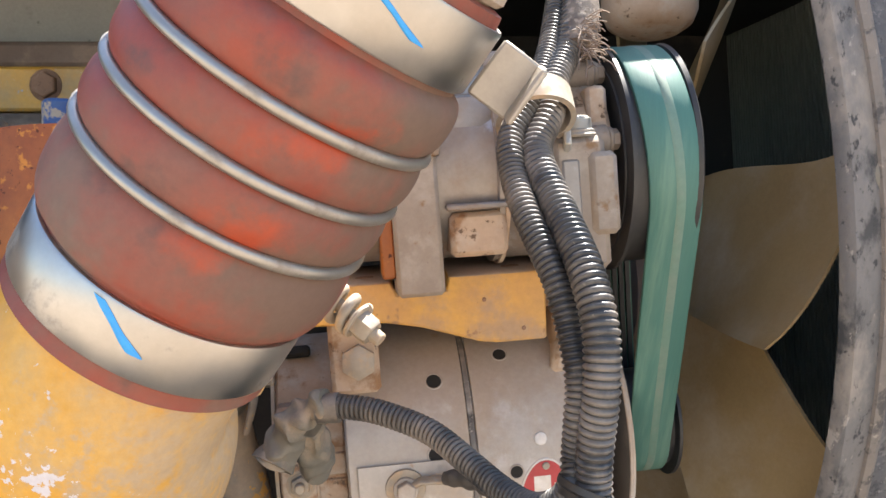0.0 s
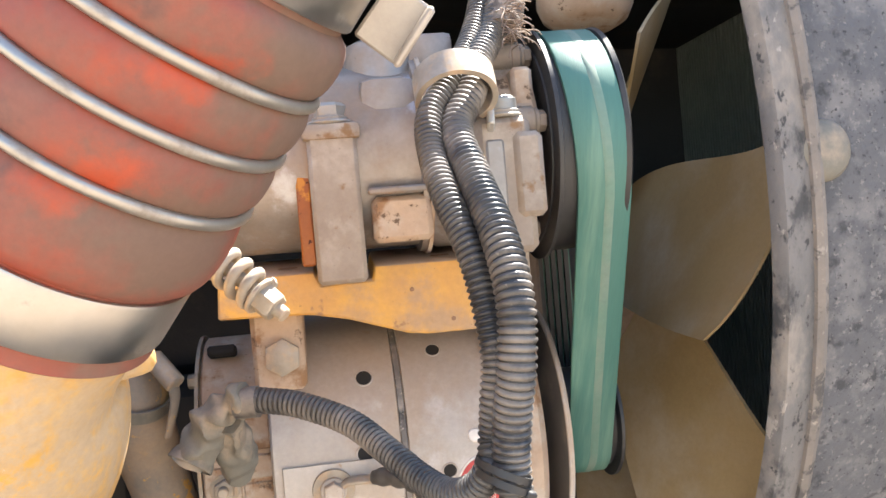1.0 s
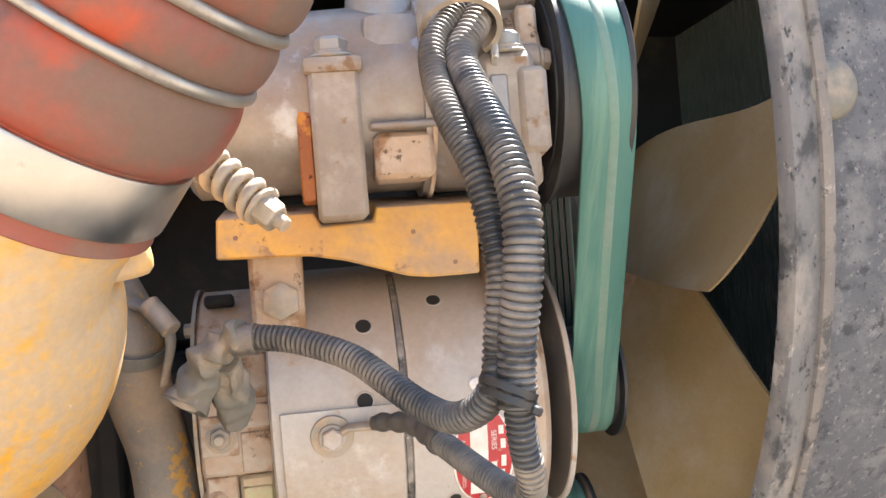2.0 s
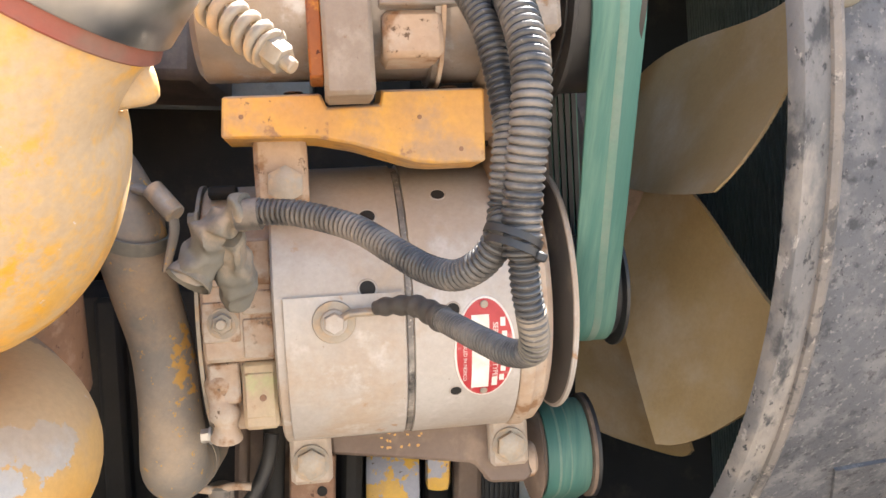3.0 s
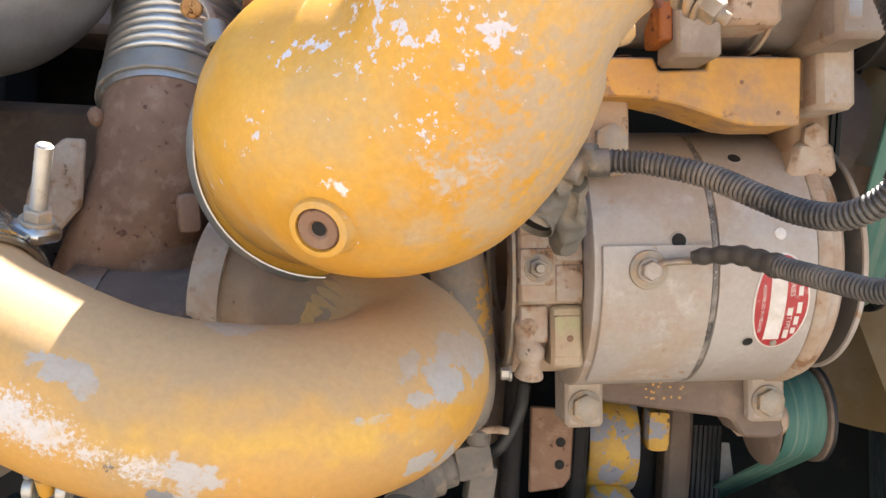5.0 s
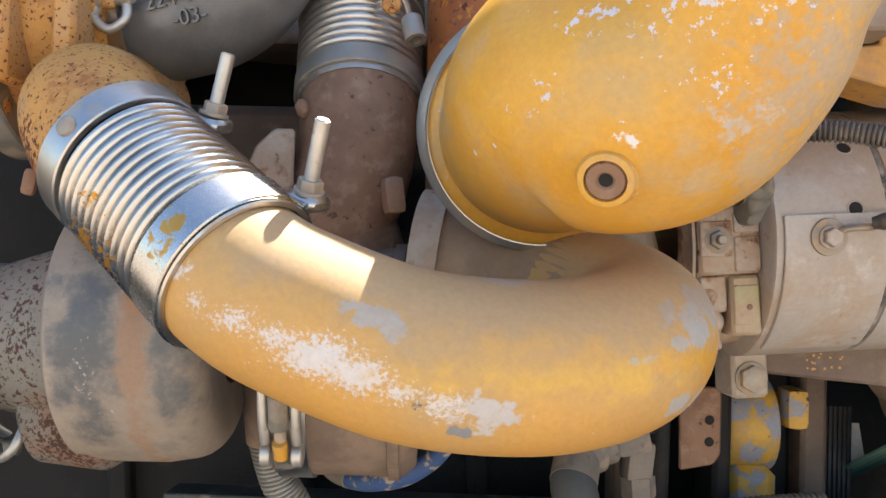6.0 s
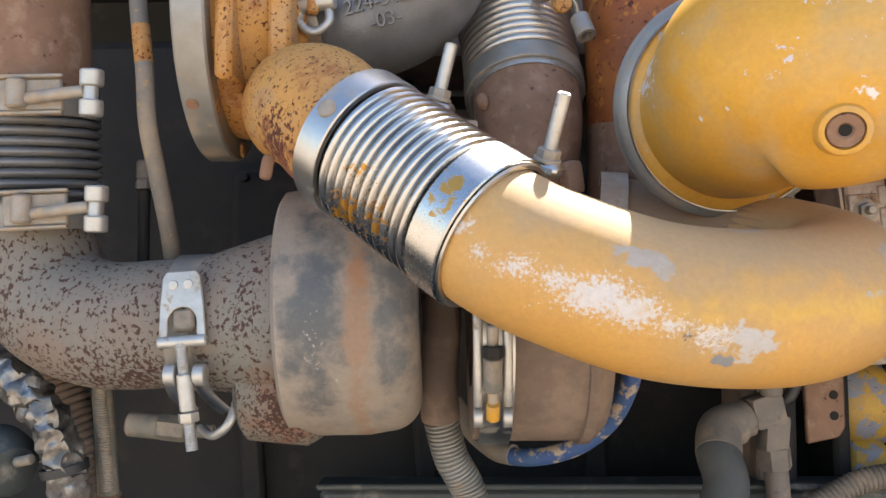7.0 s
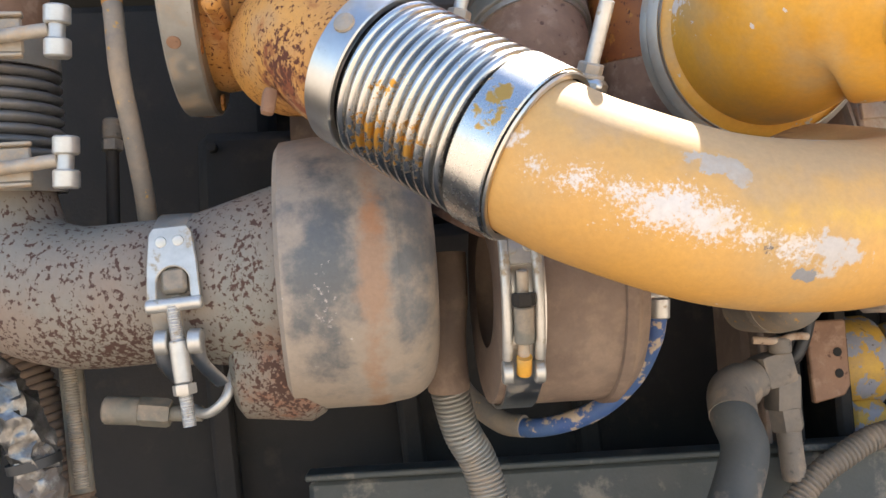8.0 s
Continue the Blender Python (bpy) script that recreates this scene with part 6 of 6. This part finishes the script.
# flecks and bolts on the bellows bands
for q in ((-0.602, 0.5225, 1.419),):
    ax = BP + BD * (V(*q) - BP).dot(BD)
    nn = (V(*q) - ax).normalized()
    part("band_rivet", lathe([(0, 0.0075), (0.0018, 0.0068), (0.0026, 0.004), (0.0026, 0)], ax + nn * 0.0604, nn, 20), bolt_steel, bell)
part("wire_rim", lathe([(0.0885, 0.0550), (0.0885, 0.0580), (0.0895, 0.0590), (0.0910, 0.0580), (0.0910, 0.0550)], BP, BD, 72, closed=True), steel, bell, "thin wire rim of the end band")

# riser clamp hardware
part("clamp_bolt", cyl(V(-0.412, 0.712, 1.560), V(-0.410, 0.700, 1.557), 0.0085, 20, 0.0015), yellow_rust, mid, "yellow painted bolt head")
part("clamp_tube", lathe([(0.0, 0.0055), (0.0, 0.0092), (0.022, 0.0092), (0.022, 0.0055)], V(-0.394, 0.712, 1.547), V(0.25, -0.35, -0.90), 20, closed=True), dull_steel, mid, "hollow steel clamp tube")
part("clamp_ear", sweep(spline([V(-0.432, 0.735, 1.572), V(-0.415, 0.712, 1.570), V(-0.400, 0.710, 1.562), V(-0.394, 0.714, 1.545)], 6), 0.008, 14, flat=0.3), clamp_dull, mid)
part("tab", box((0.012, 0.012, 0.016), pose(-0.486, 0.712, 1.468, 0, -20, 20), 0.004), brown_rust, mid)

# ---- V-band clamp with lever on the exhaust pipe ----
vb = thing("exhaust_band_clamp", (-0.745, 0.65, 1.17), "zinc lever band clamp with long T-bolt", "clamp")
VX, VD = V(-0.750, 0.7135, 1.263), V(1, 0.0, 0.02).normalized()
part("band", lathe([(-0.0165, 0.0615), (-0.0165, 0.0635), (0.0165, 0.0635), (0.0165, 0.0615)], VX, VD, 56, closed=True), dull_steel, vb)
lv = Matrix.LocRotScale(V(-0.746, 0.6435, 1.272), Euler((radians(-8), radians(-4), 0)), None)
arch = [(0.0125 * math.cos(a), -0.008 + 0.0125 * math.sin(a)) for a in [math.pi * k / 14 for k in range(15)]]
lever_outline = [(-0.0205, -0.027), (-0.0190, 0.006), (-0.0165, 0.031), (-0.013, 0.036), (0.013, 0.036), (0.0165, 0.031), (0.0190, 0.006), (0.0205, -0.027), (0.0125, -0.027)] + arch + [(-0.0125, -0.027)]
part("lever_plate", prism(lever_outline, 0.0042, lv @ pose(0, -0.0025, 0), 0.0009), bright_zinc, vb, "bright punched lever plate")
part("lever_roll", cyl(lv @ V(-0.021, -0.001, -0.025), lv @ V(0.021, -0.001, -0.025), 0.0052, 18, 0.001), bright_zinc, vb)
for x in (-0.007, 0.006):
    part("rivet", lathe([(0, 0.0045), (0.0012, 0.004), (0.0018, 0)], lv @ V(x, -0.002, 0.024), V(0, -1, 0), 16), bright_zinc, vb)
part("catch", box((0.020, 0.010, 0.020), lv @ pose(0, 0.004, -0.006), 0.003), boot_rubber, vb)
T0, T1 = V(-0.7455, 0.638, 1.247), V(-0.735, 0.640, 1.156)
part("t_bolt", sweep(resample([T0, T1], 0.0006), lambda u, L: 0.0052 - 0.0004 * (int(L / 0.0008) % 2), 16), bright_zinc, vb)
td = (T1 - T0).normalized()
for sx in (-1, 1):
    c0 = T0 + td * 0.028 + V(0.0125 * sx, 0.004, 0)
    part("trunnion_ear", cyl(c0 - V(0.005, 0, 0), c0 + V(0.005, 0, 0), 0.0095, 20, 0.001), bright_zinc, vb)
    part("trunnion_arm", sweep(spline([c0, c0 + V(0.001 * sx, 0.012, -0.016), c0 + V(0.010 + 0.002 * sx, 0.034, -0.034)], 6), 0.0062, 12, flat=0.5), steel, vb)
part("sleeve", cyl(T0 + td * 0.026, T0 + td * 0.060, 0.0068, 20, 0.002), bright_zinc, vb)
part("nut", hexa(T0 + td * 0.060, T0 + td * 0.068, 0.0090), bright_zinc, vb)
part("side_fitting", join(cyl(V(-0.838, 0.763, 1.163), V(-0.805, 0.763, 1.160), 0.0125, 22, 0.002), hexa(V(-0.806, 0.763, 1.160), V(-0.78, 0.763, 1.157), 0.013), cyl(V(-0.782, 0.763, 1.157), V(-0.752, 0.763, 1.155), 0.007, 16, 0.001)), boot_rubber, exhaust)
part("side_rod", sweep(spline([V(-0.755, 0.73, 1.163), V(-0.735, 0.70, 1.160), V(-0.718, 0.69, 1.172), V(-0.712, 0.70, 1.195)], 6), 0.0042, 12), bright_zinc, exhaust)

# ---- second band clamp, on the outlet body ----
vc = thing("outlet_band_clamp", (-0.482, 0.64, 1.16), "bright channel clamp with rivets and bolt", "clamp")
OC = V(-0.481, 0.737, 1.25)
part("band", lathe([(-0.014, 0.1005), (-0.014, 0.103), (0.014, 0.103), (0.014, 0.1005)], OC, V(1, 0.05, 0), 72, closed=True), steel, vc)


def c_at(x, a, r):
    """A place round the outlet body; angle a from the front, positive upwards."""
    return OC + V(x, -math.cos(radians(a)) * r, math.sin(radians(a)) * r)


for x in (-0.0125, 0.0125):
    part("channel_side", sweep([c_at(x, a, 0.108) for a in range(24, -33, -4)], 0.0042, 10), bright_zinc, vc)
part("channel_top", sweep([c_at(0, a, 0.106) for a in range(26, 5, -3)], 0.0125, 14, flat=0.25), bright_zinc, vc)
for x, a in ((-0.006, 14), (0.006, 15), (0.0, 20)):
    p = c_at(x, a, 0.1085)
    part("rivet", lathe([(0, 0.0042), (0.0015, 0.0036), (0.002, 0)], p, (p - c_at(x, a, 0.05)).normalized(), 16), bright_zinc, vc)
part("bolt_rod", cyl(c_at(0, 5, 0.112), c_at(0, -36, 0.112), 0.0048, 16, 0.001), bolt_steel, vc)
part("nut", hexa(c_at(0, -4, 0.112), c_at(0, -9, 0.112), 0.009), dark_iron, vc)
part("sleeve", cyl(c_at(0, -9, 0.111), c_at(0, -24, 0.111), 0.0078, 18, 0.001), boot_rubber, vc)
for x in (-0.0125, 0.0125):
    part("lower_ear", cyl(c_at(x - 0.004, -38, 0.110), c_at(x + 0.004, -38, 0.110), 0.0095, 18, 0.001), bright_zinc, vc)
part("yellow_tab", cyl(c_at(0, -30, 0.112), c_at(0, -38, 0.112), 0.006, 14), yellow, vc)

# blue hose fittings
part("end_fitting", join(cyl(V(-0.343, 0.743, 1.236), V(-0.344, 0.745, 1.218), 0.0105, 20, 0.001), cyl(V(-0.375, 0.745, 1.236), V(-0.335, 0.743, 1.239), 0.006, 16, 0.001), hexa(V(-0.366, 0.745, 1.237), V(-0.355, 0.744, 1.238), 0.0105), cyl(V(-0.376, 0.745, 1.242), V(-0.376, 0.745, 1.226), 0.007, 16, 0.001)), bright_zinc, bh)
part("end_sleeve", sweep(spline([V(-0.455, 0.858, 1.1165), V(-0.475, 0.876, 1.120), V(-0.501, 0.90, 1.14), V(-0.52, 0.92, 1.165)], 6), 0.0115, 18), rubber_hose, bh)

# ---- left vertical bellows clamps ----
for z, y in ((1.466, 0.66), (1.365, 0.675)):
    part("tangent_bolt", cyl(V(-0.905, y - 0.008, z - 0.005), V(-0.838, y - 0.010, z + 0.002), 0.0055, 16, 0.001), bolt_steel, lb)
    for dz in (-0.0135, 0.0135):
        part("bolt_end", lathe([(-0.0075, 0.0), (-0.0075, 0.0088), (-0.006, 0.0104), (0.006, 0.0104), (0.0075, 0.0088), (0.0075, 0.0)], V(-0.832, y - 0.010, z + dz), V(0.05, -0.12, 0.99), 22), bright_zinc, lb, "bright zinc barrel of the clamp bolt")
    part("yoke", cyl(V(-0.833, y - 0.010, z - 0.012), V(-0.832, y - 0.010, z + 0.012), 0.0065, 16, 0.001), bright_zinc, lb)
    for dz in (-0.0165, 0.0165):
        part("band_flange", box((0.062, 0.009, 0.0035), pose(-0.893, y - 0.006, z + dz, 0, -4, 14), 0.001), bolt_steel, lb)
    part("lug_plate", box((0.055, 0.005, 0.030), pose(-0.890, y - 0.004, z, 0, -4, 14), 0.002), bolt_steel, lb)
    part("barrel_nut", cyl(V(-0.899, y - 0.012, z - 0.013), V(-0.899, y - 0.012, z + 0.013), 0.0085, 18, 0.002), bolt_steel, lb)

# ---- lower left: foil hose, conduit, threaded rod ----
fo = thing("foil_wrapped_hose", (-0.9, 0.73, 1.1), "hose wrapped in crumpled silver foil", "hose")
fm = sweep(spline([V(-1.02, 0.75, 1.245), V(-0.963, 0.735, 1.228), V(-0.925, 0.725, 1.202), V(-0.902, 0.725, 1.176), V(-0.889, 0.73, 1.140), V(-0.880, 0.735, 1.095), V(-0.875, 0.74, 1.03)], 12), 0.019, 28)
for v in fm.verts:
    v.co += Vector(noise.noise_vector(v.co * 95)) * 0.006 + Vector(noise.noise_vector(v.co * 190)) * 0.002
part("wrap", fm, foil, fo, angle=40)
part("end_tie", lathe([(-0.004, 0.0195), (-0.004, 0.0225), (0.004, 0.0225), (0.004, 0.0195)], V(-0.886, 0.732, 1.125), V(-0.2, -0.1, 0.97), 24, closed=True), black_rubber, fo)
sm = thing("starter_cable_cap", (-0.955, 0.74, 1.12), "grey dusty capped cable end", "fitting")
part("cap", lathe([(0, 0.03), (0.012, 0.034), (0.035, 0.033), (0.05, 0.024), (0.055, 0.0)], V(-0.975, 0.76, 1.135), V(0.75, -0.55, -0.25), 36), rail_mat, sm)
part("prong", cyl(V(-0.93, 0.725, 1.132), V(-0.912, 0.72, 1.136), 0.005, 12, 0.001), boot_rubber, sm)
co = thing("brown_conduit", (-0.9, 0.8, 1.05), "brown dusty corrugated conduit", "hose")
part("sleeve", ribbed(spline([V(-0.935, 0.80, 1.25), V(-0.924, 0.80, 1.213), V(-0.910, 0.80, 1.174), V(-0.894, 0.80, 1.13), V(-0.877, 0.80, 1.07), V(-0.87, 0.80, 1.0)], 8), 0.021, 0.0075, 0.0035, 22), brown_iron, co)
tr = thing("threaded_rod", (-0.863, 0.78, 1.09), "dusty threaded rod with a metal sleeve", "rod")
part("rod", sweep(resample([V(-0.873, 0.775, 1.21), V(-0.862, 0.775, 1.095)], 0.0007), lambda u, L: 0.0068 - 0.0007 * (int(L / 0.0012) % 2), 16), bolt_steel, tr)
part("sleeve", cyl(V(-0.8755, 0.782, 1.235), V(-0.864, 0.782, 1.09), 0.0105, 18, 0.001), boot_rubber, tr)

# vent pipe: yellow painted stretch and a back clip
part("painted_stretch", sweep(spline([V(-0.8115, 0.7085, 1.545), V(-0.8095, 0.707, 1.53), V(-0.8065, 0.7055, 1.508)], 6), 0.0088, 20), yellow_rust, tp)

# dark forms between the pipes; near-black boxes paint the shade, the last one added
for (x0, x1, y0, y1, z0, z1), mt, nm in (((-0.80, -0.66, 0.98, 1.1, 1.33, 1.46), dark_iron, "back_block"), ((-0.68, -0.47, 0.87, 0.98, 1.35, 1.500), brown_iron, "back_block"), ((-0.50, -0.36, 0.90, 1.0, 1.36, 1.44), dark_iron, "back_block"), ((-0.555, -0.47, 0.80, 0.90, 1.355, 1.385), brown_iron, "manifold_flange"), ((-1.06, -0.72, 1.0, 1.1, 1.30, 1.625), dark_iron, "back_block")):
    c = thing(nm, ((x0 + x1) / 2, (y0 + y1) / 2, z0), "dark block for dusty manifold and deep shade behind the pipes", "engine part")
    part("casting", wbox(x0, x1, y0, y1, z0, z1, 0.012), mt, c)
    part("stud", cyl(V(x0 + 0.02, y0 - 0.012, z1 - 0.02), V(x0 + 0.02, y0 + 0.002, z1 - 0.02), 0.006, 12, 0.001), mt, c)
stu = thing("manifold_stud", (-0.827, 0.76, 1.40), "grey nut on a manifold stud", "bolt")
part("nut", hexa(V(-0.832, 0.78, 1.398), V(-0.832, 0.78, 1.408), 0.010), fitting_grey, stu)
part("stud", cyl(V(-0.832, 0.78, 1.408), V(-0.832, 0.78, 1.428), 0.0085, 18, 0.002), fitting_grey, stu)
part("stud_base", cyl(V(-0.832, 0.78, 1.30), V(-0.832, 0.78, 1.398), 0.006, 14, 0.001), dark_iron, stu)

# ---- upper background seen past the red hose ----
beam = thing("frame_beam", (-0.47, 1.12, 1.71), "yellow painted frame beam with a rusty bolt", "beam")
part("beam_body", wbox(-0.72, -0.22, 1.10, 1.16, 1.712, 1.766, 0.004), yellow, beam)
bolt(beam, V(-0.475, 1.10, 1.743), V(0, -1, 0), 0.016, 0.010, brown_rust)
ledge = thing("dirt_ledge", (-0.6, 1.0, 1.6), "brown dirt-covered ledge of the engine top", "engine part")
part("shelf", wbox(-0.70, -0.20, 1.0, 1.2, 1.60, 1.700, 0.01), brown_iron, ledge)
tagged(part("bulkhead_panel", wbox(-0.74, -0.10, 1.20, 1.23, 1.60, 1.895), bulkhead_grey), "dusty grey bulkhead panel behind the engine", "wall", kind="structure")
part("upper_lip", wbox(-0.72, -0.20, 1.12, 1.2, 1.768, 1.80, 0.006), brown_iron, ledge)
cap = thing("filler_neck", (-0.35, 0.8, 1.66), "small blue plastic filler neck on the engine", "filler")
part("cap_body", cyl(V(-0.331, 0.80, 1.65), V(-0.331, 0.80, 1.69), 0.016, 24, 0.003), blue_hose_mat, cap)
filt = thing("filter_canister", (0.206, 0.9, 1.77), "tan dusty filter canister above the belt", "canister")
part("can", lathe([(0, 0.0), (0.002, 0.03), (0.010, 0.042), (0.022, 0.047), (0.20, 0.048), (0.20, 0)], V(0.206, 0.9, 1.766), V(0, 0.15, 1), 44), tan_dust, filt)
